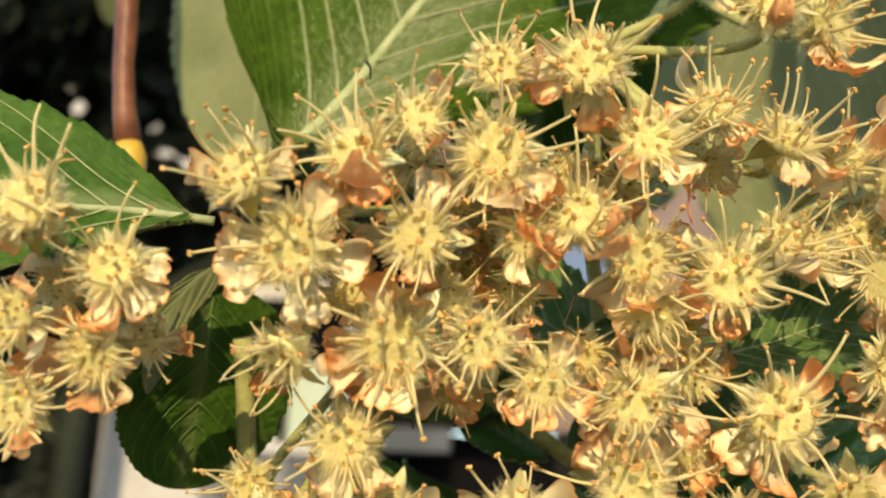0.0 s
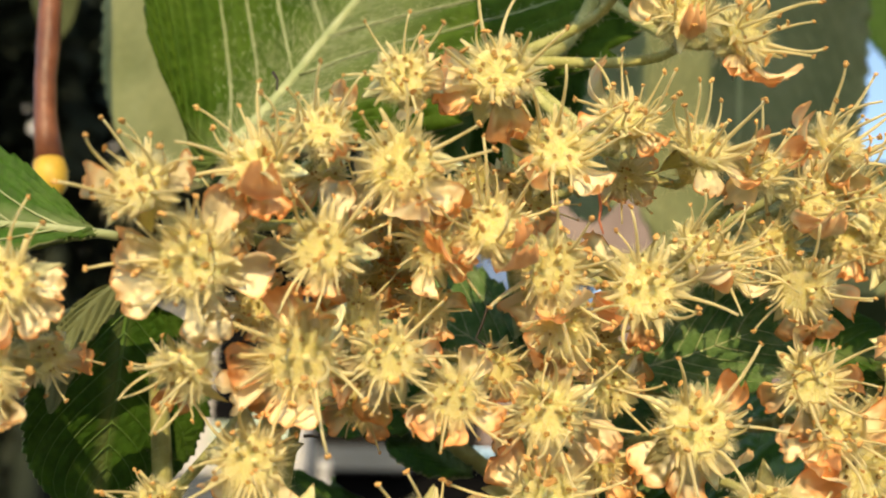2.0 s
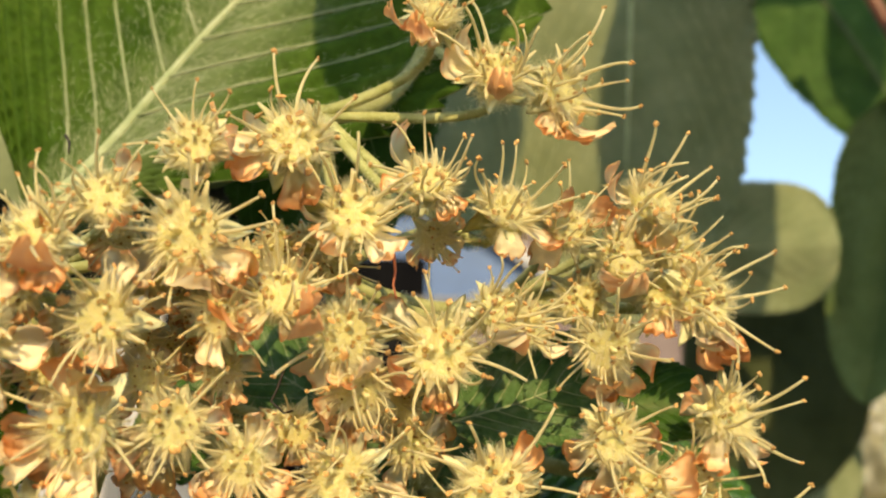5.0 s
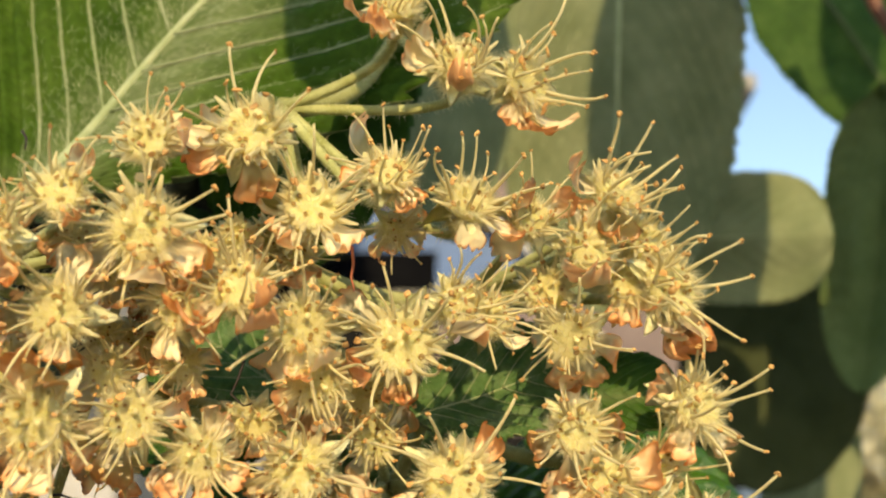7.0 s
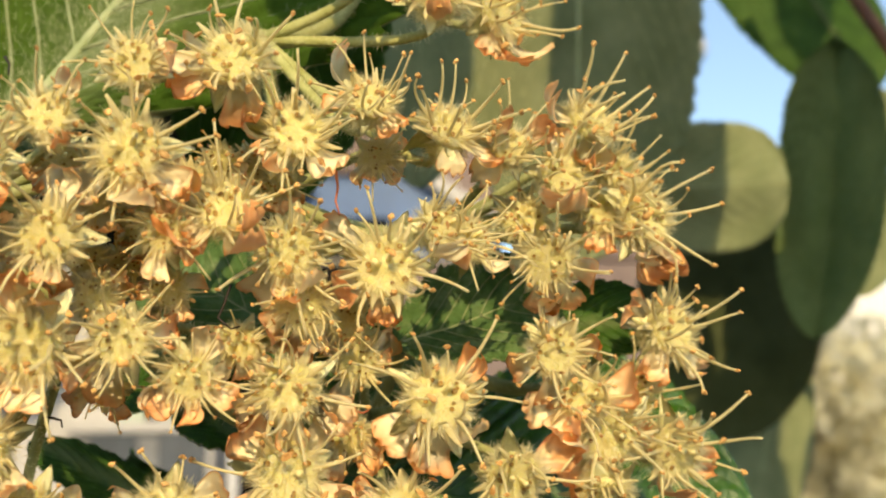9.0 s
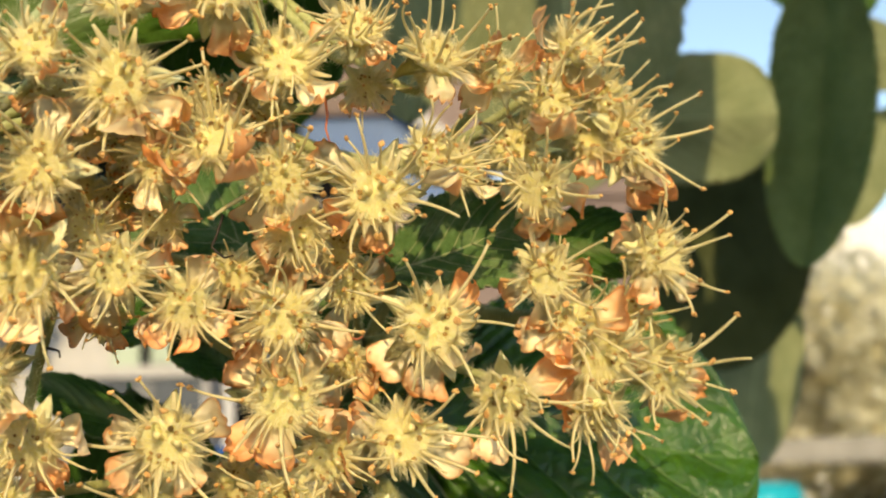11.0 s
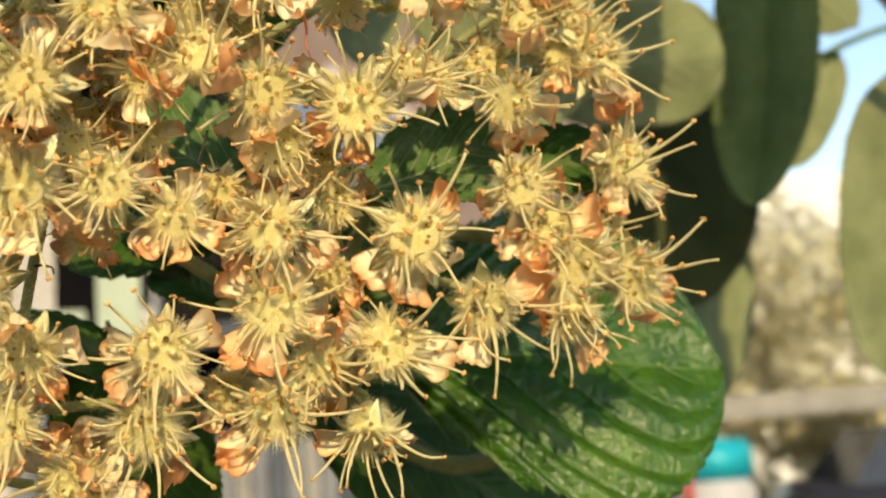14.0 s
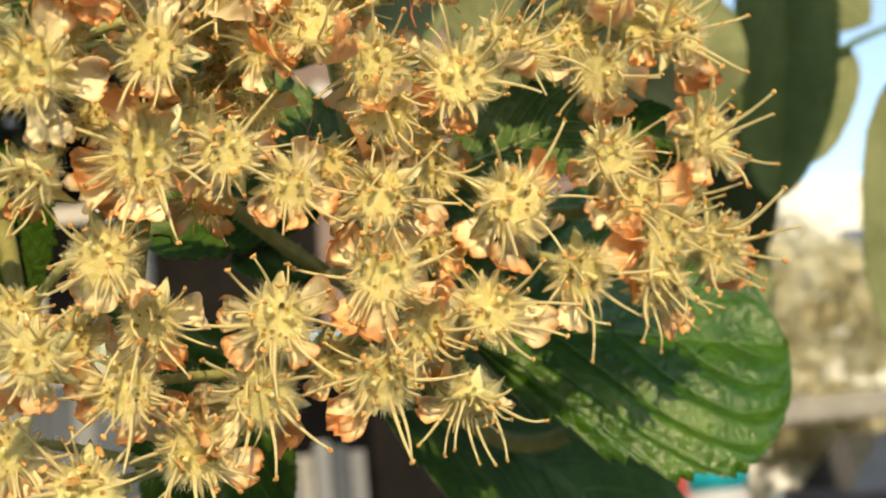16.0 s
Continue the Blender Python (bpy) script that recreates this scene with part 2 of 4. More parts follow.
M_BOARD = plain("weathered_board", [(0.3, (0.13, 0.13, 0.14)), (0.7, (0.20, 0.205, 0.215))], 3, 0.8, 0.2, 0.003)
M_BOARDDARK = plain("weathered_dark_board_beam_shade", [(0.3, (0.05, 0.06, 0.075)), (0.7, (0.09, 0.10, 0.12))], 3, 0.8, 0.2, 0.003)
M_CREAM = plain("cream_render", [(0.3, (0.74, 0.71, 0.65)), (0.7, (0.84, 0.82, 0.77))], 0.8, 0.8, 0.2, 0.003)
M_PALEGREEN = plain("pale_green_blind", [(0.3, (0.33, 0.40, 0.32)), (0.7, (0.40, 0.47, 0.38))], 2, 0.6, 0.0)


# ---- building helpers ----
def mesh_of(bm, mats, smooth=True, name="mesh"):
    me = bpy.data.meshes.new(name)
    bm.normal_update()
    bm.to_mesh(me)
    bm.free()
    for m in mats if isinstance(mats, (list, tuple)) else [mats]:
        me.materials.append(m)
    if smooth:
        me.polygons.foreach_set("use_smooth", [True] * len(me.polygons))
    return me


def put(name, me, parent=None, m=None, label=""):
    ob = new(name, me)
    if parent:
        ob.parent = parent
    if m is not None:
        ob.matrix_basis = m
    return tagged(ob, label)


def part(name, bm, mat, parent, label="", smooth=True):
    return put(name, mesh_of(bm, mat, smooth, name), parent, None, label)


def thing(name, label, category, at=(0, 0, 0), group="", kind=""):
    ob = new(name)
    ob.location = at
    ob.empty_display_size = 0.01
    return tagged(ob, label, category, group, kind)


def tube(bm, pts, radii, sides=7, cap=True):
    """A tapered tube along points."""
    pts = [Vector(p) for p in pts]
    rings = []
    ref = Vector((0.31, 0.17, 0.93))
    for i, p in enumerate(pts):
        d = (pts[min(i + 1, len(pts) - 1)] - pts[max(i - 1, 0)]).normalized()
        if abs(d.dot(ref)) > 0.95:
            ref = Vector((0.9, 0.2, -0.3))
        u = d.cross(ref).normalized()
        v = d.cross(u)
        rings.append([bm.verts.new(p + (u * math.cos(k * math.tau / sides) + v * math.sin(k * math.tau / sides)) * radii[i]) for k in range(sides)])
    for r0, r1 in zip(rings, rings[1:]):
        for k in range(sides):
            bm.faces.new((r0[k], r0[(k + 1) % sides], r1[(k + 1) % sides], r1[k]))
    if cap:
        bm.faces.new(rings[0][::-1])
        bm.faces.new(rings[-1])
    return bm


def curve_points(p0, p1, p2, n=8):
    p0, p1, p2 = Vector(p0), Vector(p1), Vector(p2)
    return [(1 - t) ** 2 * p0 + 2 * t * (1 - t) * p1 + t * t * p2 for t in [i / n for i in range(n + 1)]]


def box(bm, lo, hi, bevel=0.0):
    r = bmesh.ops.create_cube(bm, size=1)
    s = [hi[i] - lo[i] for i in range(3)]
    c = [(hi[i] + lo[i]) / 2 for i in range(3)]
    bmesh.ops.scale(bm, vec=s, verts=r["verts"])
    bmesh.ops.translate(bm, vec=c, verts=r["verts"])
    if bevel:
        edges = list({ed for v in r["verts"] for ed in v.link_edges})
        bmesh.ops.bevel(bm, geom=edges, offset=bevel, segments=2, affect="EDGES")
    return bm


# ---- blossoms: meshes shared between all flowers ----
MM = 0.001
rnd = random.Random(7)


def stamen_mesh(k):
    """A pale filament, 7 mm long, bent outwards, tapering to its tip; returns the mesh and the pose of its tip."""
    r = random.Random(k)
    bm = bmesh.new()
    bend, side, hook = r.uniform(-2.6, 2.2), r.uniform(-1.8, 1.8), r.uniform(-1.8, 1.8)
    pts = [Vector((bend * (s ** 2) + hook * s ** 5, side * s ** 2, 7.0 * s)) * MM for s in [i / 7 for i in range(8)]]
    tube(bm, pts, [(0.29 - 0.15 * (i / 7) ** 0.7) * MM for i in range(8)], 6)
    d = (pts[-1] - pts[-2]).normalized()
    tip = Matrix.Translation(pts[-1]) @ d.to_track_quat("Z", "Y").to_matrix().to_4x4()
    return mesh_of(bm, M_FILAMENT, name="stamen"), tip


def ray_mesh(k):
    """A short broad filament stump, fleshy at its base, blunt at its tip."""
    r = random.Random(k + 30)
    bm = bmesh.new()
    ln, bend, side = r.uniform(2.6, 4.8), r.uniform(-0.7, 1.1), r.uniform(-0.7, 0.7)
    pts = [Vector((bend * s * s, side * s * s, ln * s)) * MM for s in [i / 4 for i in range(5)]]
    tube(bm, pts, [q * MM for q in (0.46, 0.40, 0.31, 0.22, 0.13)], 6)
    return mesh_of(bm, M_FILAMENT, name="filament_stump")


def anther_mesh(k):
    """Two shrivelled lobes of uneven size with a groove, set askew on the filament."""
    r = random.Random(k + 50)
    bm = bmesh.new()
    for sx, big in ((-1, r.uniform(0.8, 1.1)), (1, r.uniform(0.6, 1.0))):
        q = bmesh.ops.create_icosphere(bm, subdivisions=2, radius=1)
        for v in q["verts"]:
            n = big * (1 + 0.45 * noise.noise(v.co * 1.7 + Vector((k * 3.1, sx, 0))))
            v.co = Vector((v.co.x * 0.24 * n + sx * 0.17, v.co.y * 0.30 * n, v.co.z * 0.44 * n + sx * 0.08)) * MM
    return mesh_of(bm, M_ANTHER, name="anther")


def petal_mesh(k):
    """A withered, cupped petal, 5 mm long, with a narrow claw, lengthwise creases and a crinkled, inrolled rim."""
    r = random.Random(k + 90)
    bm = bmesh.new()
    rim = bm.verts.layers.float.new("rim")
    NU, NV = 14, 12
    L, W = r.uniform(4.2, 5.7), r.uniform(2.1, 2.9)
    curl, cup, seed = r.uniform(-0.6, 1.9), r.uniform(0.5, 1.35), r.uniform(0, 50)
    crush = r.uniform(0.7, 1.6) if k % 3 else r.uniform(1.6, 2.4)
    rows = []
    for i in range(NU + 1):
        u = i / NU
        w = W * (0.22 + 0.78 * min(1.0, 1.5 * u) ** 0.8) * (1 - 0.5 * u ** 6)
        row = []
        for j in range(NV + 1):
            v = j / NV * 2 - 1
            ang = v * cup
            x = w * math.sin(ang) / max(cup, 0.6) * 1.1
            z = w * (1 - math.cos(ang)) * 0.85
            nz = noise.noise(Vector((u * 2.6 + seed, v * 2.0, seed))) * 0.9 * crush * u + noise.noise(Vector((u * 6 + seed, v * 5, 3 + seed))) * 0.42 * crush * u
            nz += 0.10 * math.sin(v * 11 + seed) * u
            bend = curl * u * u
            y = L * u * math.cos(bend * 0.6) * (1 + 0.10 * noise.noise(Vector((v * 3, seed, 1))) * u)
            inroll = u ** 6 * (0.9 + 0.5 * math.sin(7 * v + seed))
            z = z + L * u * math.sin(bend * 0.6) + nz + inroll
            y -= 0.5 * inroll
            vert = bm.verts.new(Vector((x, y, z)) * MM)
            vert[rim] = max(u ** 2.2, abs(v) ** 3 * min(1, 1.6 * u)) * 0.62
            row.append(vert)
        rows.append(row)
    for a0, a1 in zip(rows, rows[1:]):
        for j in range(NV):
            bm.faces.new((a0[j], a0[j + 1], a1[j + 1], a1[j]))
    bmesh.ops.solidify(bm, geom=bm.faces[:], thickness=0.12 * MM)
    return mesh_of(bm, M_PETAL, name="petal")


def sepal_mesh(k):
    """A short triangular felted sepal, thick in the middle, bent back at its tip."""
    r = random.Random(k + 140)
    bm = bmesh.new()
    rows, N = [], 7
    L = r.uniform(4.0, 5.2)
    for i in range(N + 1):
        u = i / N
        w = 1.75 * (1 - u ** 1.5) + 0.08
        row = []
        for j in range(5):
            v = j / 2 - 1
            row.append(bm.verts.new(Vector((w * v + 0.12 * noise.noise(Vector((u * 5, v * 4, k))), L * u, 0.35 * (1 - v * v) * (1 - u) - 0.9 * u * u + 0.25 * noise.noise(Vector((k, u * 4, v * 3))))) * MM))
        rows.append(row)
    for a0, a1 in zip(rows, rows[1:]):
        for j in range(4):
            bm.faces.new((a0[j], a0[j + 1], a1[j + 1], a1[j]))
    bmesh.ops.solidify(bm, geom=bm.faces[:], thickness=0.25 * MM)
    return mesh_of(bm, M_SEPAL, name="sepal")


def cup_mesh():
    """The woolly flower cup: a rounded bell below, a shallow nectar dish above."""
    bm = bmesh.new()
    prof = [(0.55, -4.6), (1.0, -4.0), (1.75, -2.8), (2.35, -1.5), (2.65, -0.4), (3.15, 0.2), (3.25, 0.7), (3.1, 1.15), (2.75, 1.4), (2.1, 1.4), (1.2, 1.3), (0.3, 1.35)]
    n = 24
    rings = []
    for r, z in prof:
        rings.append([bm.verts.new(Vector(((r + 0.14 * math.sin(5 * k * math.tau / n) * (r > 1.5)) * math.cos(k * math.tau / n), (r + 0.14 * math.sin(5 * k * math.tau / n) * (r > 1.5)) * math.sin(k * math.tau / n), z)) * MM) for k in range(n)])
    for r0, r1 in zip(rings, rings[1:]):
        for k in range(n):
            bm.faces.new((r0[k], r0[(k + 1) % n], r1[(k + 1) % n], r1[k]))
    bm.faces.new(rings[0][::-1])
    bm.faces.new(rings[-1])
    for v in bm.verts:
        v.co += Vector((noise.noise(v.co * 900), noise.noise(v.co * 900 + Vector((5, 0, 0))), noise.noise(v.co * 1100) * 1.4)) * 0.20 * MM
    return mesh_of(bm, M_CUP, name="cup")


def wool_mesh(seed, count, inner):
    """Fine tapering hairs: a tuft over the dish, or a fringe round the bell."""
    r = random.Random(seed)
    bm = bmesh.new()
    for _ in range(count):
        t = r.uniform(0, math.tau)
        if inner:
            rad = 3.4 * math.sqrt(r.random())
            base = Vector((rad * math.cos(t), rad * math.sin(t), 1.25 + 0.02 * rad * rad if rad < 2.7 else 1.4 - 0.5 * (rad - 2.7)))
            d = Vector((math.cos(t) * rad * 0.5, math.sin(t) * rad * 0.5, 0.7)) + Vector([r.uniform(-0.35, 0.35) for _ in range(3)])
            ln, w = r.uniform(0.5, 1.6) * (0.45 + 0.22 * rad), 0.026
        else:
            z = r.uniform(-3.6, 0.3)
            rad = 3.1 - 0.5 * max(0, -z) ** 1.1
            base = Vector((rad * math.cos(t), rad * math.sin(t), z))
            d = Vector((math.cos(t), math.sin(t), 0.1)) + Vector([r.uniform(-0.7, 0.7) for _ in range(3)])
            ln, w = r.uniform(0.7, 2.4), 0.034
        d.normalize()
        s = d.cross(Vector((r.uniform(-1, 1), r.uniform(-1, 1), r.uniform(-1, 1)))).normalized() * w
        mid = base + d * ln * 0.55 + Vector([r.uniform(-0.2, 0.2) for _ in range(3)])
        tip = base + d * ln + Vector([r.uniform(-0.35, 0.35) for _ in range(3)])
        v = [bm.verts.new(q * MM) for q in (base - s, base + s, mid + s * 0.8, mid - s * 0.8, tip)]
        bm.faces.new((v[0], v[1], v[2], v[3]))
        bm.faces.new((v[3], v[2], v[4]))
    return mesh_of(bm, M_WOOL, name="wool")


def style_mesh():
    bm = bmesh.new()
    pts = [Vector((0.25 * s * s, 0, 2.5 * s)) * MM for s in [i / 4 for i in range(5)]]
    tube(bm, pts, [0.36 * MM, 0.32 * MM, 0.28 * MM, 0.28 * MM, 0.38 * MM], 8)
    return mesh_of(bm, M_STYLE, name="style")


STAMENS = [stamen_mesh(k) for k in range(20)]
RAYS = [ray_mesh(k) for k in range(8)]
ANTHERS = [anther_mesh(k) for k in range(8)]
PETALS = [petal_mesh(k) for k in range(18)]
SEPALS = [sepal_mesh(k) for k in range(4)]
CUP = cup_mesh()
TUFTS = [wool_mesh(k, 1300, True) for k in range(3)]
FRINGES = [wool_mesh(k + 10, 900, False) for k in range(3)]
STYLE = style_mesh()


def scar_mesh():
    """A small raised ring with a dark middle, left by a fallen stamen."""
    bm = bmesh.new()
    rings = [[bm.verts.new(Vector((r * math.cos(k * math.tau / 8), r * math.sin(k * math.tau / 8), z)) * MM) for k in range(8)] for r, z in ((0.34, -0.1), (0.30, 0.16), (0.16, 0.04))]
    for r0, r1 in zip(rings, rings[1:]):
        for k in range(8):
            bm.faces.new((r0[k], r0[(k + 1) % 8], r1[(k + 1) % 8], r1[k]))
    bm.faces.new(rings[-1])
    return mesh_of(bm, M_SCAR, name="scar")


SCAR = scar_mesh()
FACE = Vector((0.03, -0.975, -0.22)).normalized()      # the way from the blossoms to the lens
RIGHT = Vector((1, 0.03, 0)).normalized()
UP = RIGHT.cross(FACE).normalized() * -1
FLOWERS = []


def flower(x, y, z, right, up, span, petals, angles=()):
    """One open blossom whose dish lies at x, y, z. right, up: degrees by which it turns from the lens; span: mm across the stamens."""
    r = random.Random(int((x * 7919 + z * 104729 + y * 331) * 1e4))
    n = (FACE + RIGHT * math.tan(radians(right)) + UP * math.tan(radians(up))).normalized()
    xa = (RIGHT - n * RIGHT.dot(n)).normalized()
    ya = n.cross(xa)
    rot = Matrix((xa, ya, n)).transposed().to_4x4()
    k = span / 14.2
    fl = thing("flower", "", "flower", (x, y, z), "blossoms of the flower cluster")
    fl.matrix_basis = Matrix.Translation((x, y, z)) @ rot @ Matrix.Scale(k, 4)
    spin = r.uniform(0, 72)
    put("cup", CUP, fl, pose(0, 0, 0, 0, 0, spin))
    put("wool_tuft", TUFTS[r.randrange(3)], fl, pose(0, 0, 0, 0, 0, r.uniform(0, 360)), "pale yellow tuft of hairs")
    put("wool_fringe", FRINGES[r.randrange(3)], fl, pose(0, 0, 0, 0, 0, r.uniform(0, 360)), "white woolly hairs")
    for i in range(5):
        t = spin + 72 * i + r.uniform(-8, 8)
        put("sepal", SEPALS[r.randrange(4)], fl, pose(0, 0, 0, 0, 0, t) @ pose(0, 2.3 * MM, 0.1 * MM, r.uniform(-40, 10), 0, 0) @ Matrix.Scale(r.uniform(0.65, 0.9), 4))
    use = list(angles)
    while len(use) < petals + 1:
        use.append(r.gauss(265, 70))
    for t in use:
        m = pose(0, 0, 0, 0, 0, t - 90) @ pose(0, 2.5 * MM, 0.1 * MM, r.uniform(-30, 12), r.uniform(-30, 30), 0)
        put("petal", PETALS[r.randrange(18)], fl, m @ Matrix.Scale(r.uniform(0.85, 1.2), 4), "withered orange-brown petal")
    count = r.randint(17, 21)
    side = 0.6 * max(0, math.hypot(right, up) - 15)      # blossoms seen from the side hold their stamens together
    for i in range(count):
        t = 360 / count * i + r.uniform(-12, 12)
        long = i % 5 in (0, 2)
        lean = r.uniform(12, 74 - side) if long else r.uniform(5, 80 - side)
        me, tip = STAMENS[r.randrange(20)]
        s = r.uniform(0.82, 1.15) if long else r.uniform(0.25, 0.62)
        m = pose(0, 0, 0, 0, 0, t) @ pose(2.4 * MM, 0, 1.0 * MM, 0, lean, 0) @ Matrix.Diagonal((max(s, 0.75), max(s, 0.75), s, 1))
        st = put("stamen", me, fl, m)
        if r.random() < 0.86:
            put("anther", ANTHERS[r.randrange(8)], st, Matrix.Translation(tip.translation) @ tip.to_3x3().to_4x4() @ Matrix.Diagonal((1 / max(s, 0.75), 1 / max(s, 0.75), 1 / s, 1)) @ pose(0, 0, 0.15 * MM, r.uniform(-70, 70), r.uniform(-40, 40), r.uniform(0, 180)) @ Matrix.Scale(r.uniform(0.62, 0.92), 4), "tan anther")
    for i in range(10):
        put("filament_stump", RAYS[r.randrange(8)], fl, pose(0, 0, 0, 0, 0, 36 * i + r.uniform(-18, 18)) @ pose(r.uniform(2.2, 2.8) * MM, 0, 0.6 * MM, 0, r.uniform(45, 95), 0) @ Matrix.Diagonal((0.7, 1.2, r.uniform(0.45, 0.9), 1)))
    for i in range(r.randint(6, 10)):
        q, t = r.uniform(1.3, 2.6), r.uniform(0, math.tau)
        put("scar", SCAR, fl, pose(q * math.cos(t) * MM, q * math.sin(t) * MM, (1.5 + 0.02 * q * q) * MM, r.uniform(-25, 25), r.uniform(-25, 25), 0) @ Matrix.Scale(r.uniform(0.55, 1.0), 4), "brown stamen scar")
    for i in range(r.randint(1, 2)):
        put("style", STYLE, fl, pose(0, 0, 0, 0, 0, 120 * i + spin) @ pose(0.5 * MM, 0, 0.5 * MM, 0, r.uniform(5, 22), 0))
    kind = "withered orange petals" if petals > 1 else "most petals fallen"
    tagged(fl, "creamy yellow whitebeam blossom, tan-tipped stamens, " + kind)
    FLOWERS.append((Vector((x, y, z)), n, k))
    return fl


# ---- leaves ----
def leaf(label, base, tip, normal, width, fold=0.12, droop=0.0, pleat=0.5, veins=9, teeth=26, belly=0.9, sway=0.0, vein_mat=None, mats=None, fine=1, down=0, rib_scale=1.0, blunt=(2.3, 1.8), sweep=1.0):
    """A toothed, pleated leaf from base to tip (metres); normal: the way its green upper side faces; width: its widest, metres.
    fine: how many times finer the blade is cut; down: hairs along the ribs;
    blunt: the roundness of its ends; sweep: how far the side veins lean forward;
    fold: how far the halves rise from the midrib; droop: how far the tip hangs back; sway: sideways bow of the midrib."""
    base, tip = Vector(base), Vector(tip)
    L = (tip - base).length
    ya = (tip - base).normalized()
    n = Vector(normal)
    n = (n - ya * n.dot(ya)).normalized()
    xa = ya.cross(n)
    lf = thing("leaf", label, "leaf", base)
    lf.matrix_basis = Matrix.Translation(base) @ Matrix((xa, ya, n)).transposed().to_4x4()
    sd = (base.x * 37 + tip.z * 91 + tip.x * 17) % 10

    def half(u):
        q = abs(2 * min(1.0, max(0.0, u)) ** belly - 1)
        return width / 2 * (1 - q ** blunt[0]) ** (1 / blunt[1])

    def spot(u, v, lift=0.0):
        w = half(u)
        a = abs(v)
        ph = (u - sweep * (0.26 * a + 0.20 * a * a)) * (veins + 1)
        z = fold * w * a - droop * L * u * u
        z += pleat * MM * (0.5 - 0.5 * math.cos(math.tau * ph)) * math.sin(math.pi * min(1, a * 1.0) * 0.62) * 1.6 * min(1.0, (1 - u) * 3)
        z += 0.012 * L * noise.noise(Vector((u * 3 + sd, v * 1.6, sd))) * 2
        z += 0.0025 * L * noise.noise(Vector((u * 17 + sd, v * 11, sd)))
        up = u + 0.06 * a * (1 - u)
        return Vector((w * v + sway * L * math.sin(math.pi * u), L * up, z + lift))

    bm = bmesh.new()
    NU, NV = teeth * 5 * fine, 28 * fine
    grid = []
    for i in range(NU + 1):
        u = i / NU
        row = []
        for j in range(NV + 1):
            v = j / NV * 2 - 1
            if abs(v) > 0.99:
                saw = (u * teeth) % 1.0
                v *= 1 + (0.042 * (saw - 0.4) if 0.04 < u < 0.97 else 0) + 0.03 * noise.noise(Vector((u * 9, sd, v)))
            row.append(bm.verts.new(spot(u, v)))
        grid.append(row)
    low = [[bm.verts.new(v.co - Vector((0, 0, 0.28 * MM))) for v in row] for row in grid]
    for i in range(NU):
        for j in range(NV):
            bm.faces.new((grid[i][j], grid[i][j + 1], grid[i + 1][j + 1], grid[i + 1][j])).material_index = 0
            bm.faces.new((low[i][j], low[i + 1][j], low[i + 1][j + 1], low[i][j + 1])).material_index = 1
        for j in (0, NV):
            q = (grid[i][j], grid[i + 1][j], low[i + 1][j], low[i][j])
            bm.faces.new(q if j == 0 else q[::-1]).material_index = 1
    part("blade", bm, mats or [M_LEAF, M_UNDER], lf)
    bm = bmesh.new()
    tube(bm, [spot(i / 24, 0, -0.1 * MM) for i in range(25)], [(0.92 - 0.76 * i / 24) * MM * min(width, 0.08) * rib_scale / 0.06 for i in range(25)], 8)
    rib = part("midrib", bm, vein_mat or M_VEIN, lf, "pale raised midrib")
    for k in range(1, veins + 1):
        for side in (-1, 1):
            bm = bmesh.new()
            u0 = k / (veins + 1)
            pts = []
            for q in range(17):
                a = q / 16 * min(0.97, (0.96 - u0) / (0.46 * sweep))
                pts.append(spot(u0 + sweep * (0.26 * a + 0.20 * a * a), side * a, (0.18 + 0.10 * pleat) * MM))
            tube(bm, pts, [(0.23 - 0.15 * q / 16) * MM * min(width, 0.055) * rib_scale / 0.06 for q in range(17)], 6)
            part("vein", bm, vein_mat or M_VEIN, rib)
    if down:
        r = random.Random(31)
        bm = bmesh.new()
        for i in range(down):
            a = min(0.95, abs(r.gauss(0, 0.16))) if i % 2 else r.uniform(0.02, 0.95)
            side = 1 if r.random() < 0.62 else -1
            u0 = r.randint(1, veins) / (veins + 1) if i % 2 == 0 else r.uniform(0.03, 0.9)
            u = u0 + 0.26 * a + 0.20 * a * a + (r.gauss(0, 0.007) if i % 2 == 0 else 0)
            if u > 0.97:
                continue
            p = spot(u, side * a, (0.22 + 0.1 * pleat) * MM)
            d = Vector((side * 0.8 + r.gauss(0, 0.45), 0.75 + r.gauss(0, 0.45), r.uniform(0.0, 0.35))).normalized() * r.uniform(0.7, 1.7) * MM
            s = d.cross(Vector((0, 0, 1))).normalized() * 0.035 * MM
            v = [bm.verts.new(p - s), bm.verts.new(p + s), bm.verts.new(p + d)]
            bm.faces.new(v)
        tagged(part("down", bm, M_DOWN, lf, "pale silky hairs", smooth=False), kind="stuff")
    return lf

# ---- leaves round the cluster ----
leaf("large green leaf with a pale midrib behind the blossoms", (-0.0537, 0.0360, 1.6297), (0.0080, 0.0620, 1.7242), (-0.1, -0.95, 0.25), 0.104, veins=12, belly=1.3, pleat=1.7, fine=2, down=15000, mats=[M_SILKY, M_UNDER])
leaf("dark green leaf in shade behind the upper blossoms", (-0.0075, 0.0750, 1.7243), (-0.0130, 0.0640, 1.6290), (0.15, -0.95, 0.2), 0.044, veins=10, vein_mat=M_GREENVEIN)
leaf("shaded leaf underside hanging behind the blossoms", (0.0158, 0.1500, 1.7690), (0.0137, 0.1500, 1.6596), (-0.1, 0.95, 0.1), 0.032)
leaf("dark leaf deep inside the flower cluster", (-0.0635, 0.0700, 1.6479), (-0.0147, 0.0600, 1.6270), (0, -0.7, 0.7), 0.022, vein_mat=M_GREENVEIN)
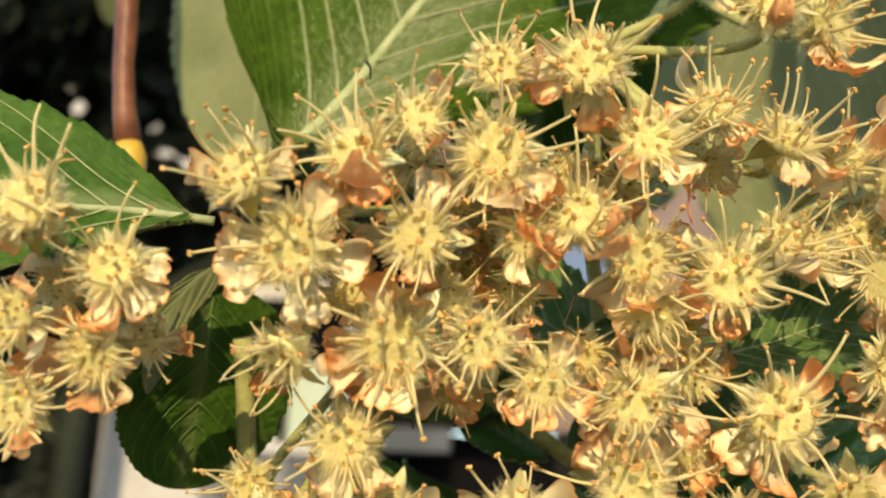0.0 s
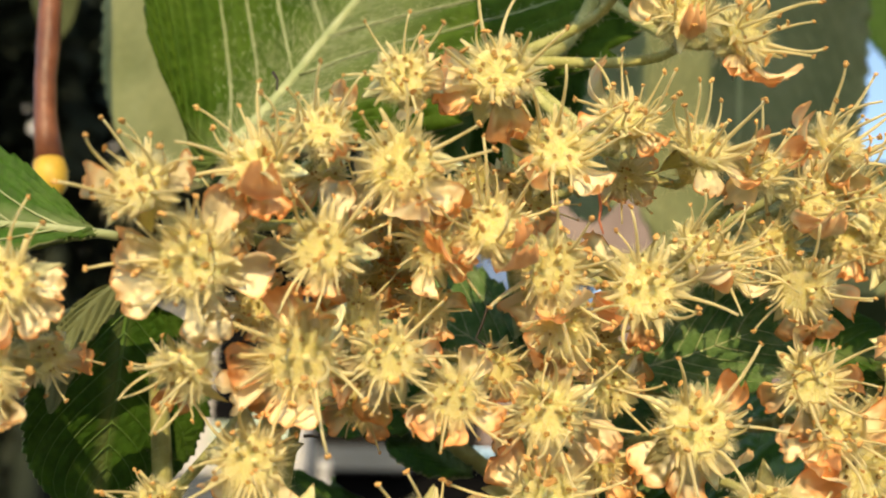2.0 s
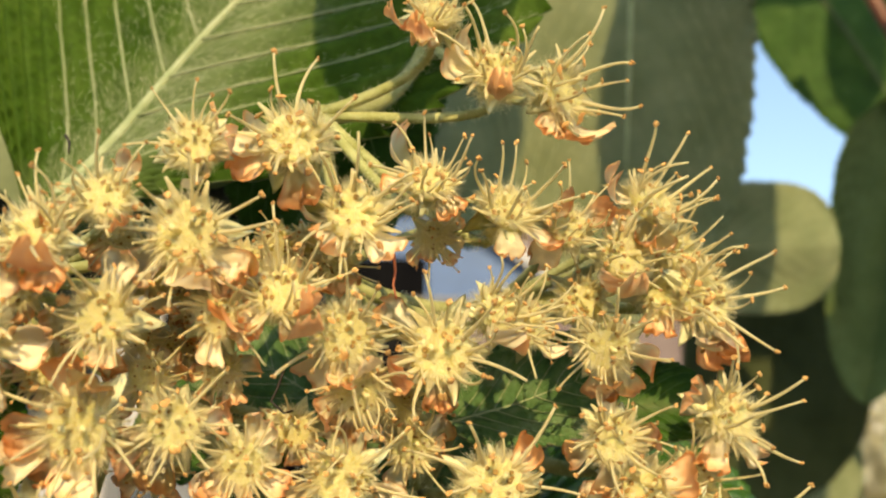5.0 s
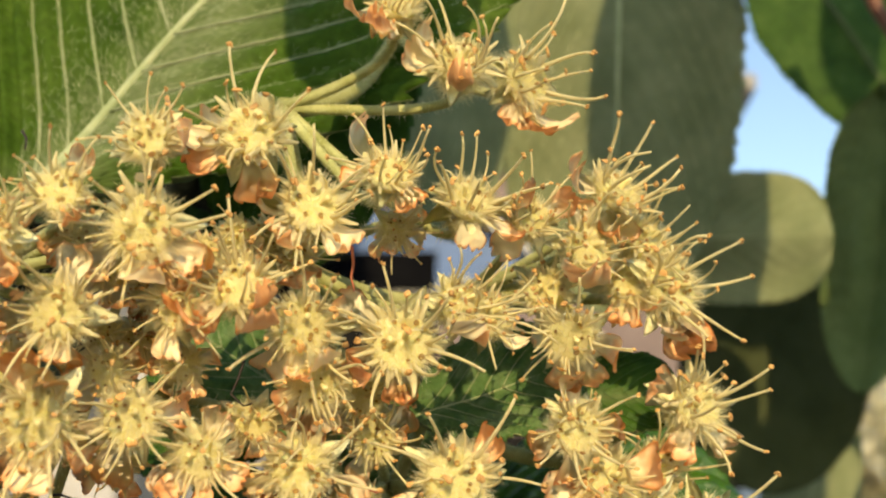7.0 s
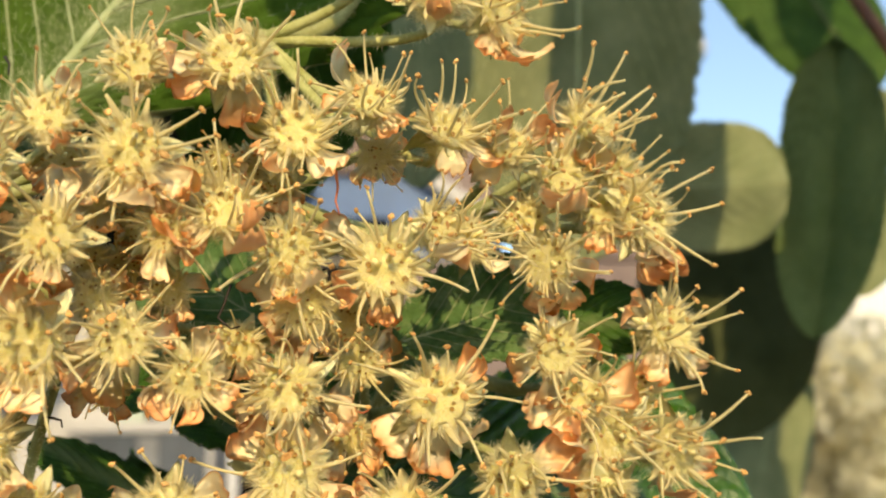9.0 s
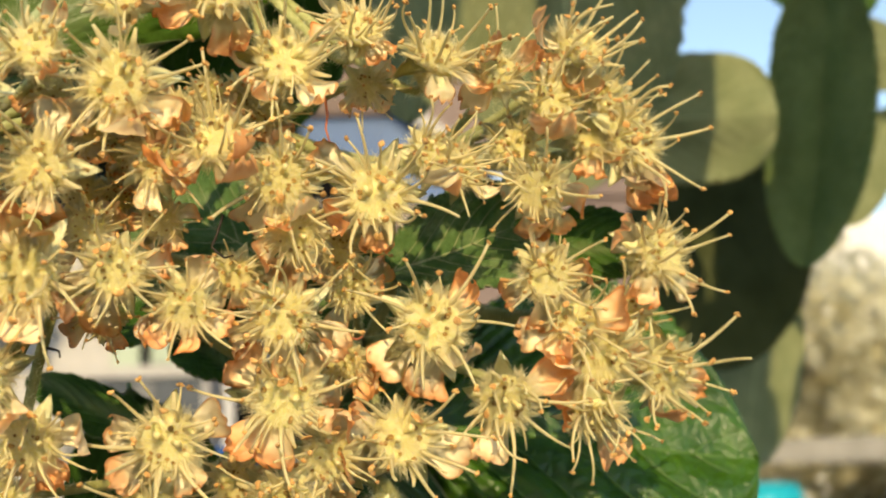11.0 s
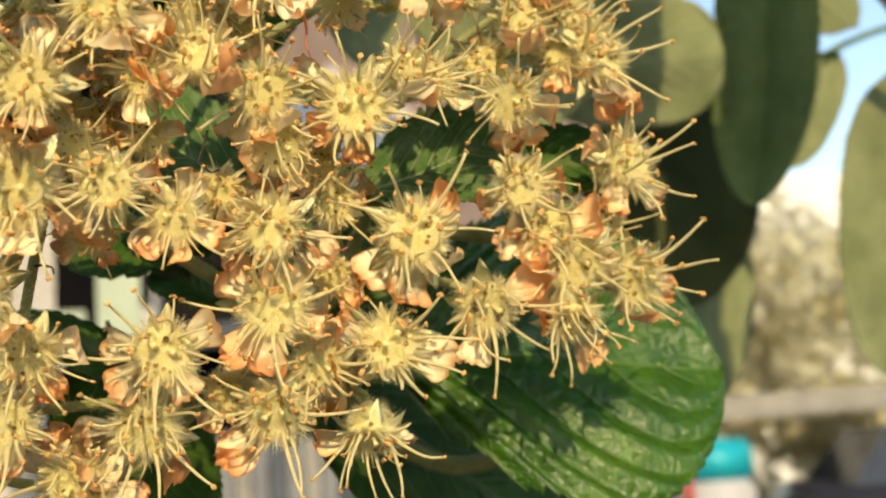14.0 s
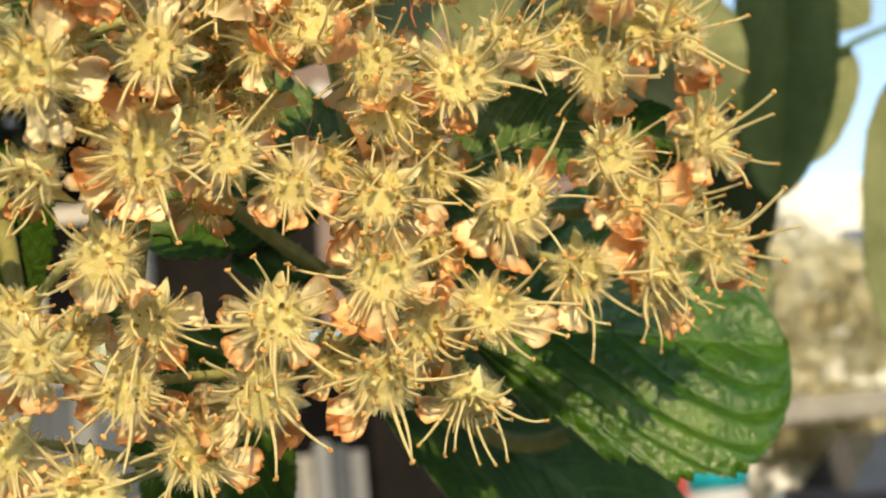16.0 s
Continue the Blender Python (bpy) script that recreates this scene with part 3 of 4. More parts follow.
leaf("pale grey-green felted leaf underside hanging behind a green leaf", (-0.0686, 0.1000, 1.7577), (-0.0811, 0.1120, 1.6562), (0.05, 0.78, 0.55), 0.052)
leaf("glossy green leaf with a pale midrib beside the cluster", (-0.0480, -0.0040, 1.6099), (-0.1037, -0.0080, 1.6139), (0.05, -0.90, 0.42), 0.031, veins=8, fold=0.15, belly=1.5, rib_scale=1.25)
leaf("dark shaded leaf hanging folded below the blossoms", (-0.0546, 0.0200, 1.6096), (-0.0597, 0.0300, 1.5803), (0.62, -0.50, -0.60), 0.027, fold=0.15, vein_mat=M_GREENVEIN)
leaf("narrow rolled leaf edge showing pale felt", (-0.0468, -0.0040, 1.6045), (-0.0561, 0.0020, 1.5898), (0.2, 0.9, 0.2), 0.0046, veins=5, belly=0.7, sway=-0.13)
# leaf by the twig, darkened by colour for the shade it hangs in
leaf("blurred leaf coloured dark for shade beside a brown twig", (-0.1960, 0.2600, 1.8900), (-0.1890, 0.2700, 1.7720), (0.1, 0.9, 0.2), 0.028, vein_mat=M_OLIVESHADE, mats=[M_OLIVESHADE, M_OLIVESHADE])
leaf("broad glossy green leaf with toothed edge, partly shaded by blossoms", (0.0072, 0.0630, 1.5818), (0.0768, 0.0780, 1.5728), (0.03, -0.87, 0.47), 0.064, fine=2, pleat=1.5, veins=5, belly=1.2, blunt=(1.95, 1.45), sweep=1.12, teeth=30, vein_mat=M_GREENVEIN, mats=[M_GLOSS, M_UNDER])
leaf("grey-green hairy leaf deep between the blossoms", (0.0110, 0.0350, 1.6005), (0.0375, 0.0340, 1.6090), (-0.05, -0.85, 0.5), 0.021, veins=8, pleat=0.8, belly=1.3, vein_mat=M_VEIN, mats=[M_HAIRY, M_UNDER])
leaf("bright green rounded leaf end between the outer blossoms", (0.0290, 0.0370, 1.6050), (0.0515, 0.0370, 1.6046), (0.0, -0.85, 0.5), 0.0150, veins=7, pleat=0.4, belly=1.6, vein_mat=M_GREENVEIN)
leaf("pale hairy leaf margin in the middle of the cluster", (-0.0030, 0.0360, 1.6060), (0.0155, 0.0360, 1.6022), (-0.05, -0.85, 0.5), 0.008, veins=6, pleat=0.4, vein_mat=M_VEIN, mats=[M_HAIRY, M_UNDER])
leaf("pale hairy leaf face in the middle of the cluster", (0.0035, 0.0420, 1.5990), (-0.0262, 0.0360, 1.6176), (-0.05, -0.85, 0.5), 0.022, veins=8, pleat=0.8, belly=1.3, vein_mat=M_VEIN, mats=[M_HAIRY, M_UNDER])
leaf("dull green hairy leaf behind the middle blossoms", (0.0270, 0.0580, 1.6020), (-0.0060, 0.0600, 1.5880), (0.0, -0.85, 0.5), 0.026, veins=8, pleat=0.8, vein_mat=M_DULL, mats=[M_HAIRY, M_UNDER])
leaf("dull green hairy leaf behind the middle blossoms", (-0.0020, 0.0600, 1.6100), (-0.0390, 0.0560, 1.5990), (0.0, -0.85, 0.5), 0.026, veins=8, pleat=0.8, vein_mat=M_GREENVEIN)
leaf("dark green leaf in deep shade under a broad leaf", (-0.0074, 0.0900, 1.5870), (0.0686, 0.1200, 1.5222), (0.1, -0.7, 0.7), 0.060, vein_mat=M_GREENVEIN)
leaf("small dark green leaf between the blossoms", (-0.0089, 0.0450, 1.5870), (-0.0225, 0.0550, 1.5949), (0.0, -0.8, 0.6), 0.010, veins=7, vein_mat=M_GREENVEIN)
leaf("dark green leaf low between the blossoms", (-0.0222, 0.0600, 1.5763), (-0.0485, 0.0600, 1.5896), (0.0, -0.8, 0.6), 0.0095, veins=7, vein_mat=M_GREENVEIN)
leaf("large hanging leaf showing its pale felted underside", (0.0661, 0.1900, 1.8198), (0.0600, 0.2150, 1.6547), (0.1, 0.95, 0.1), 0.079, veins=13, pleat=2.2)
leaf("felted leaf underside with a sunlit band", (0.0579, 0.2550, 1.6890), (0.1405, 0.2550, 1.6925), (0.0, 0.95, 0.2), 0.046, veins=10, pleat=1.0, belly=1.5, blunt=(3.0, 2.4))
leaf("dark green leaf in shade below the lowest blossoms", (-0.0347, 0.0720, 1.5890), (-0.0290, 0.0860, 1.5400), (0.05, -0.8, 0.6), 0.029, veins=9, vein_mat=M_GREENVEIN)
leaf("green leaf hanging with its tip down", (0.1680, 0.2700, 1.7570), (0.1550, 0.2880, 1.6425), (-0.30, -0.9, 0.1), 0.039, fold=0.3, pleat=1.5, veins=7, belly=0.88, sway=-0.02, sweep=1.7, blunt=(2.5, 1.7), mats=[M_MIDGREEN, M_UNDER], vein_mat=M_MIDGREEN)
# both faces coloured dark to stand for shade
leaf("leaf coloured dark for shade behind the cluster", (0.1427, 0.3400, 1.7192), (0.1361, 0.3600, 1.6110), (-0.1, -0.9, 0.15), 0.077, vein_mat=M_OLIVESHADE, mats=[M_OLIVESHADE, M_OLIVESHADE])
leaf("narrow pale leaf edge lit by sun behind a dark leaf", (0.1974, 0.4400, 1.6956), (0.1933, 0.4500, 1.6325), (0.1, 0.9, 0), 0.020)
leaf("olive blurred leaf hanging low over the street", (0.1783, 0.4050, 1.6656), (0.1556, 0.4050, 1.5673), (0.0, 0.9, 0.1), 0.044)
leaf("pale olive leaf hanging at the edge of the branch", (0.2165, 0.2800, 1.6960), (0.2048, 0.3000, 1.5753), (-0.1, 0.9, 0.1), 0.044)
leaf("yellow-green leaf above a gap of sky", (0.1350, 0.3000, 1.8420), (0.1960, 0.3100, 1.7480), (-0.1, 0.9, 0.1), 0.062, vein_mat=M_OLIVESHADE, mats=[M_LEAF, M_LEAF])
leaf("small blurred leaf on a thin twig", (0.2376, 0.3600, 1.7354), (0.2076, 0.3700, 1.7707), (0, 0.9, 0.1), 0.030)
leaf("small pale leaf below a thin twig", (0.2331, 0.3750, 1.7334), (0.2043, 0.3800, 1.6767), (0.1, 0.9, 0.1), 0.026)

# unseen leaves added out of view to cast shade on the hanging leaves
leaf("unseen leaf added above to block light", (0.0934, -0.0585, 1.7806), (0.0982, -0.0134, 1.8808), (0.064, -0.911, 0.407), 0.050)
leaf("unseen leaf added above to block light", (0.1756, -0.0449, 1.7581), (0.1782, -0.0203, 1.8127), (0.064, -0.911, 0.407), 0.060)
leaf("unseen leaf added above to block light", (0.1181, -0.0378, 1.8567), (0.2138, -0.0314, 1.8560), (0.064, -0.911, 0.407), 0.026)
leaf("unseen leaf added above to block light", (0.1933, -0.0688, 1.9245), (0.1963, -0.0400, 1.9883), (0.064, -0.911, 0.407), 0.026)
leaf("unseen leaf added above to block light", (0.1175, -0.0533, 1.7763), (0.1219, -0.0106, 1.8711), (0.064, -0.911, 0.407), 0.038)
leaf("unseen leaf added above to block light", (0.1845, -0.0564, 1.7785), (0.1901, -0.0031, 1.8969), (0.064, -0.911, 0.407), 0.040)
leaf("unseen leaf added above to block light", (0.0119, -0.0648, 1.6857), (0.0149, -0.0361, 1.7495), (0.064, -0.911, 0.407), 0.034)
leaf("unseen leaf added above to block light", (0.0235, -0.0577, 1.7518), (0.0269, -0.0249, 1.8247), (0.064, -0.911, 0.407), 0.034)
# unseen sheet of leaves added overhead to block sky light from the back leaves
leaf("unseen leaf added above to block light", (0.075, 0.257, 1.830), (0.095, 0.133, 1.886), (0.02, 0.407, 0.911), 0.085, teeth=12)
leaf("unseen leaf added above to block light", (0.075, 0.159, 1.886), (0.095, 0.035, 1.942), (0.02, 0.407, 0.911), 0.085, teeth=12)
leaf("unseen leaf added above to block light", (0.075, 0.061, 1.923), (0.095, -0.063, 1.979), (0.02, 0.407, 0.911), 0.085, teeth=12)
leaf("unseen leaf added above to block light", (0.075, -0.097, 1.988), (0.095, -0.221, 2.044), (0.02, 0.407, 0.911), 0.085, teeth=12)
leaf("unseen leaf added above to block light", (0.075, -0.195, 2.044), (0.095, -0.319, 2.100), (0.02, 0.407, 0.911), 0.085, teeth=12)
leaf("unseen leaf added above to block light", (0.150, 0.257, 1.836), (0.170, 0.133, 1.892), (0.02, 0.407, 0.911), 0.085, teeth=12)
leaf("unseen leaf added above to block light", (0.150, 0.159, 1.874), (0.170, 0.035, 1.930), (0.02, 0.407, 0.911), 0.085, teeth=12)
leaf("unseen leaf added above to block light", (0.150, 0.061, 1.929), (0.170, -0.063, 1.985), (0.02, 0.407, 0.911), 0.085, teeth=12)
leaf("unseen leaf added above to block light", (0.150, -0.097, 1.994), (0.170, -0.221, 2.050), (0.02, 0.407, 0.911), 0.085, teeth=12)
leaf("unseen leaf added above to block light", (0.150, -0.195, 2.032), (0.170, -0.319, 2.088), (0.02, 0.407, 0.911), 0.085, teeth=12)
leaf("unseen leaf added above to block light", (0.225, 0.257, 1.842), (0.245, 0.133, 1.898), (0.02, 0.407, 0.911), 0.085, teeth=12)
leaf("unseen leaf added above to block light", (0.225, 0.159, 1.880), (0.245, 0.035, 1.936), (0.02, 0.407, 0.911), 0.085, teeth=12)
leaf("unseen leaf added above to block light", (0.225, 0.061, 1.917), (0.245, -0.063, 1.973), (0.02, 0.407, 0.911), 0.085, teeth=12)
leaf("unseen leaf added above to block light", (0.225, -0.097, 2.000), (0.245, -0.221, 2.056), (0.02, 0.407, 0.911), 0.085, teeth=12)
leaf("unseen leaf added above to block light", (0.225, -0.195, 2.038), (0.245, -0.319, 2.094), (0.02, 0.407, 0.911), 0.085, teeth=12)
leaf("unseen leaf added above to block light", (0.300, 0.257, 1.830), (0.320, 0.133, 1.886), (0.02, 0.407, 0.911), 0.085, teeth=12)
leaf("unseen leaf added above to block light", (0.300, 0.159, 1.886), (0.320, 0.035, 1.942), (0.02, 0.407, 0.911), 0.085, teeth=12)
leaf("unseen leaf added above to block light", (0.300, 0.061, 1.923), (0.320, -0.063, 1.979), (0.02, 0.407, 0.911), 0.085, teeth=12)
leaf("unseen leaf added above to block light", (0.300, -0.097, 1.988), (0.320, -0.221, 2.044), (0.02, 0.407, 0.911), 0.085, teeth=12)
leaf("unseen leaf added above to block light", (0.300, -0.195, 2.044), (0.320, -0.319, 2.100), (0.02, 0.407, 0.911), 0.085, teeth=12)

# ---- blossoms ----
flower(-0.0403, -0.0184, 1.6104, -15, 25, 14.1, 1)
flower(-0.0354, -0.0144, 1.6037, -5, 0, 16.6, 4, (175, 210, 285, 350,))
flower(-0.0290, -0.0149, 1.6141, -10, 25, 14.2, 1)
flower(-0.0228, -0.0132, 1.6188, 10, 25, 11.8, 2)
flower(-0.0143, -0.0102, 1.6263, -5, 10, 12.2, 1)
flower(-0.0039, -0.0049, 1.6288, 0, 20, 15.9, 3, (215, 165, 280,))
flower(-0.0145, -0.0090, 1.6162, 5, 5, 16.3, 3, (215, 265, 320,))
flower(0.0029, -0.0009, 1.6209, 15, 25, 15.2, 2, (310, 185,))
flower(-0.0226, -0.0102, 1.6062, 0, 5, 14.2, 3, (185, 75, 270,))
flower(-0.0111, -0.0057, 1.6078, 0, 0, 10.7, 2)
flower(-0.0049, -0.0034, 1.6108, 5, 25, 14.1, 3)
flower(0.0020, 0.0007, 1.6070, 5, 0, 15.0, 3, (255, 300, 150,))
flower(0.0132, 0.0065, 1.6061, 5, 10, 16.9, 3, (270, 205, 150,))
flower(0.0198, 0.0092, 1.6117, 35, 25, 12.6, 1)
flower(-0.0248, -0.0071, 1.5949, -5, -10, 16.8, 5, (105, 65, 190, 265, 230,))
flower(-0.0158, -0.0040, 1.5957, 10, 0, 13.2, 2, (5, 250,))
flower(-0.0087, 0.0003, 1.5921, 0, -10, 12.2, 4, (60, 200, 280, 330,))
flower(0.0019, 0.0051, 1.5912, 0, 0, 15.1, 2, (205, 330,))
flower(0.0037, 0.0030, 1.6007, 10, -20, 12.4, 2)
flower(0.0114, 0.0036, 1.6265, 15, 40, 13.2, 2)
flower(0.0210, 0.0092, 1.6246, 25, 45, 15.1, 2)
flower(0.0199, 0.0105, 1.6442, 5, 35, 15.2, 2, (165, 270,))
flower(0.0283, 0.0161, 1.6444, 45, 10, 16.6, 2, (250, 280,))
flower(0.0409, 0.0222, 1.6298, 45, 45, 16.6, 1, (270,))
flower(0.0366, 0.0188, 1.6215, 25, 10, 14.5, 2, (265, 100,))
flower(0.0484, 0.0264, 1.6178, 30, 14, 17.6, 2, (250, 292,))
flower(0.0344, 0.0179, 1.6094, -10, -15, 14.1, 2, (270, 350,))
flower(0.0351, 0.0200, 1.5976, 0, 5, 14.1, 3, (100, 15, 260,))
flower(0.0517, 0.0291, 1.6018, 35, 20, 16.8, 2, (165, 245,))
flower(0.0428, 0.0270, 1.6190, 10, 20, 15.0, 1, (262,))
flower(0.0455, 0.0275, 1.6245, 30, 30, 14.0, 1, (280,))
flower(0.0312, 0.0215, 1.6160, 5, 15, 13.0, 1, (265,))
flower(0.0470, 0.0330, 1.5935, 15, 10, 14.0, 2, (200, 255,))
flower(0.0196, 0.0136, 1.5906, 10, 10, 17.5, 3, (215, 265, 40,))
flower(0.0425, 0.0265, 1.5877, 5, -10, 17.4, 3, (140, 185, 240,))
flower(-0.0304, -0.0041, 1.5841, 0, 5, 14.1, 2)
flower(-0.0366, -0.0104, 1.5928, -35, -40, 11.9, 0)
flower(-0.0610, -0.0233, 1.6053, -10, 30, 14.8, 1)
flower(-0.0533, -0.0188, 1.6000, 0, 15, 12.9, 2)
flower(-0.0555, -0.0154, 1.5916, -10, -10, 13.2, 3)
flower(-0.0640, -0.0145, 1.5864, -5, 0, 12.2, 2)
flower(0.0522, 0.0326, 1.5855, 30, -10, 17.9, 1)
flower(0.0291, 0.0215, 1.5815, 10, -15, 15.6, 1)
flower(0.0153, 0.0170, 1.5767, 15, 10, 16.5, 2, (340, 165,))
flower(0.0015, 0.0089, 1.5815, 0, 5, 16.5, 4, (140, 50, 225, 330,))
flower(-0.0119, 0.0062, 1.5766, 0, 5, 15.7, 3, (215, 300, 25,))
flower(0.0418, 0.0286, 1.5799, 10, -45, 14.7, 1)
flower(0.0064, 0.0142, 1.5745, 5, -10, 13.3, 3)
flower(0.0006, 0.0149, 1.5691, 0, -15, 16.3, 2)
flower(-0.0150, 0.0101, 1.5680, 5, -15, 16.1, 3, (215, 300, 180,))
flower(-0.0267, 0.0010, 1.5770, 20, -20, 13.2, 2)
flower(-0.0398, -0.0009, 1.5739, -10, 0, 14.7, 2)
flower(-0.0304, 0.0046, 1.5694, -5, 0, 14.3, 3)
flower(-0.0239, 0.0116, 1.5618, 5, -10, 16.3, 3)
flower(0.0122, 0.0215, 1.5655, 0, -50, 14.6, 1)
flower(-0.0377, 0.0113, 1.5577, 5, 10, 16.5, 2)
flower(0.0386, 0.0232, 1.5920, 10, 10, 14.4, 3)
flower(0.0290, 0.0141, 1.6240, 20, 30, 12.6, 1)
flower(0.0116, 0.0064, 1.6504, 10, 50, 12.9, 3)
flower(-0.0636, -0.0191, 1.5946, -10, -5, 11.3, 2)
flower(0.0235, 0.0114, 1.6106, 30, 20, 12.1, 1)
flower(-0.0197, -0.0031, 1.6131, 0, 10, 9.8, 3)
flower(-0.0202, -0.0000, 1.6015, 0, 10, 9.9, 4)
flower(-0.0122, 0.0028, 1.6029, 0, -5, 9.3, 3)
flower(0.0079, 0.0123, 1.6006, 10, -10, 10.5, 3)
flower(-0.0308, -0.0040, 1.6012, -5, 10, 9.8, 4)
flower(-0.0196, 0.0038, 1.5917, 0, 0, 10.0, 3)
flower(-0.0045, 0.0079, 1.5969, 5, 0, 10.2, 3)
flower(-0.0098, 0.0008, 1.6154, 0, 15, 9.4, 3)
flower(-0.0331, -0.0078, 1.6103, 0, 0, 9.7, 2)
flower(0.0080, 0.0168, 1.5866, 0, -10, 10.7, 3)
flower(0.0094, 0.0145, 1.5956, 0, 0, 11.3, 3)
flower(-0.0060, 0.0183, 1.5719, 0, 0, 11.5, 3)
flower(-0.0427, 0.0026, 1.5796, 0, 0, 10.9, 3)
flower(-0.0367, 0.0062, 1.5763, 0, -5, 11.0, 3)
flower(-0.0474, 0.0119, 1.5636, -5, 0, 14.6, 2)
flower(-0.0528, -0.0084, 1.5945, 10, 0, 9.8, 3)
flower(-0.0613, -0.0133, 1.5997, 0, 0, 9.8, 3)
flower(-0.0159, 0.0030, 1.6104, 5, -10, 9.2, 4)
flower(0.0118, 0.0123, 1.6225, 10, -15, 9.0, 4)
flower(0.0002, 0.0065, 1.6172, -5, -10, 9.0, 4)
flower(-0.0068, 0.0032, 1.6187, 0, -15, 8.6, 4)
flower(-0.0240, -0.0032, 1.6176, 0, -5, 8.8, 4)
flower(-0.0182, 0.0050, 1.6063, 5, -5, 8.8, 4)
flower(-0.0221, 0.0026, 1.6070, -10, -10, 8.8, 4)
flower(-0.0167, 0.0027, 1.6124, 0, 5, 8.4, 4)
flower(-0.0037, 0.0063, 1.6194, 10, -10, 8.6, 4)

# ---- stalks ----
NODES = [(-0.0042, 0.0140, 1.6401), (-0.0038, 0.0260, 1.6211), (0.0206, 0.0420, 1.6208), (-0.0423, 0.0080, 1.6148), (-0.0285, 0.0200, 1.6044), (0.0140, 0.0450, 1.6032), (0.0085, 0.0420, 1.5916), (-0.0130, 0.0360, 1.5727), (-0.0693, 0.0080, 1.6003), (0.0372, 0.0520, 1.5964), (0.0094, 0.0300, 1.6587), (-0.0330, 0.0400, 1.5600)]
ROOT = Vector((0.0350, 0.0900, 1.5600))
STEM = ((-0.0516, 0.0240, 1.6009), (-0.0513, 0.0300, 1.5889), (-0.0519, 0.0360, 1.5734))
TWIG = ((-0.1005, 0.0660, 1.7280), (-0.0871, 0.0600, 1.6427))
TWIG_FAR = ((0.1490, 0.2500, 1.8030), (0.1740, 0.2500, 1.7390), (0.2130, 0.2500, 1.6900))
TWIG_THIN = ((0.2257, 0.3700, 1.7277), (0.2698, 0.3700, 1.7410))
THREADS = [
    ("thin black curled dried thread beside a blossom", [(0.0352, 0.0210, 1.6337), (0.0358, 0.0210, 1.6325), (0.0366, 0.0210, 1.6320), (0.0370, 0.0210, 1.6307), (0.0378, 0.0210, 1.6295)], "black"),
    ("thin rusty withered thread hanging below a blossom", [(0.0077, 0.0000, 1.6166), (0.0080, 0.0000, 1.6146), (0.0077, 0.0000, 1.6130), (0.0082, 0.0000, 1.6111)], "rust"),
    ("black dried threads hanging under a blossom", [(-0.0052, 0.0040, 1.6036), (-0.0058, 0.0040, 1.6014), (-0.0067, 0.0040, 1.5997), (-0.0051, 0.0040, 1.5982), (-0.0039, 0.0040, 1.5985)], "black"),
    ("thin dark dried hook beside a blossom", [(-0.0300, -0.0080, 1.6283), (-0.0294, -0.0080, 1.6275), (-0.0294, -0.0080, 1.6260)], "black"),
    ("black bent dried thread at the edge of a petal", [(-0.0260, 0.0020, 1.5876), (-0.0252, 0.0020, 1.5877), (-0.0239, 0.0020, 1.5874), (-0.0237, 0.0020, 1.5865)], "black"),
    ("rusty withered stamen lying between blossoms", [(0.0068, 0.0120, 1.5896), (0.0088, 0.0120, 1.5893), (0.0102, 0.0120, 1.5888), (0.0110, 0.0120, 1.5892)], "rust"),
]


def stalk_part(name, parent, pts, r0, r1, label=""):
    bm = bmesh.new()
    n = len(pts) - 1
    tube(bm, pts, [(r0 + (r1 - r0) * i / n) for i in range(n + 1)], 9)
    r = random.Random(int(abs(pts[0][0]) * 1e6) + n)
    ob = part(name, bm, M_STALK, parent, label)
    bm = bmesh.new()
    for i in range(n):
        p, q = Vector(pts[i]), Vector(pts[i + 1])
        for _ in range(44):
            c = p.lerp(q, r.random())
            d = Vector((r.uniform(-1, 1), r.uniform(-1, 1), r.uniform(-1, 1)))
            d = (d - (q - p).normalized() * d.dot((q - p).normalized()) * 0.7).normalized()
            s = d.cross(Vector((0.3, 0.5, 0.8))).normalized() * 0.04 * MM
            b = c + d * r0 * 0.8
            v = [bm.verts.new(b - s), bm.verts.new(b + s), bm.verts.new(b + d * r.uniform(0.5, 1.4) * MM)]
            bm.faces.new(v)
    part("hairs", bm, M_WOOL, ob)
    return ob


stalks = thing("flower_stalk", "branching pale green woolly stalk carrying the blossoms", "stalk")
for p, n, k in FLOWERS:
    foot = p - n * 4.4 * MM * k
    node = min((Vector(q) for q in NODES), key=lambda q: (q - p).length)
    stalk_part("pedicel", stalks, curve_points(foot, foot - n * 5 * MM, node, 7), 0.6 * MM, 0.82 * MM)
HUB = Vector((0.0, 0.055, 1.585))
for lo, hi in ((10, 0), (0, 1), (2, 1), (1, None), (3, 4), (4, None), (5, None), (6, None), (7, 6), (8, 3), (9, 5), (11, 7)):
    q, to = Vector(NODES[lo]), HUB if hi is None else Vector(NODES[hi])
    mid = (q + to) / 2 + Vector((0.002, 0.008, -0.004))
    stalk_part("branch", stalks, curve_points(q, mid, to, 8), 1.05 * MM, 1.4 * MM)
stalk_part("main_stalk", stalks, curve_points(HUB, (HUB + ROOT) / 2 + Vector((0.0, 0.02, -0.02)), ROOT, 10), 1.6 * MM, 1.9 * MM)

stem = thing("stem", "pale green stem below the blossoms", "stem")
stalk_part("shaft", stem, curve_points(*STEM, 9), 1.3 * MM, 1.5 * MM)

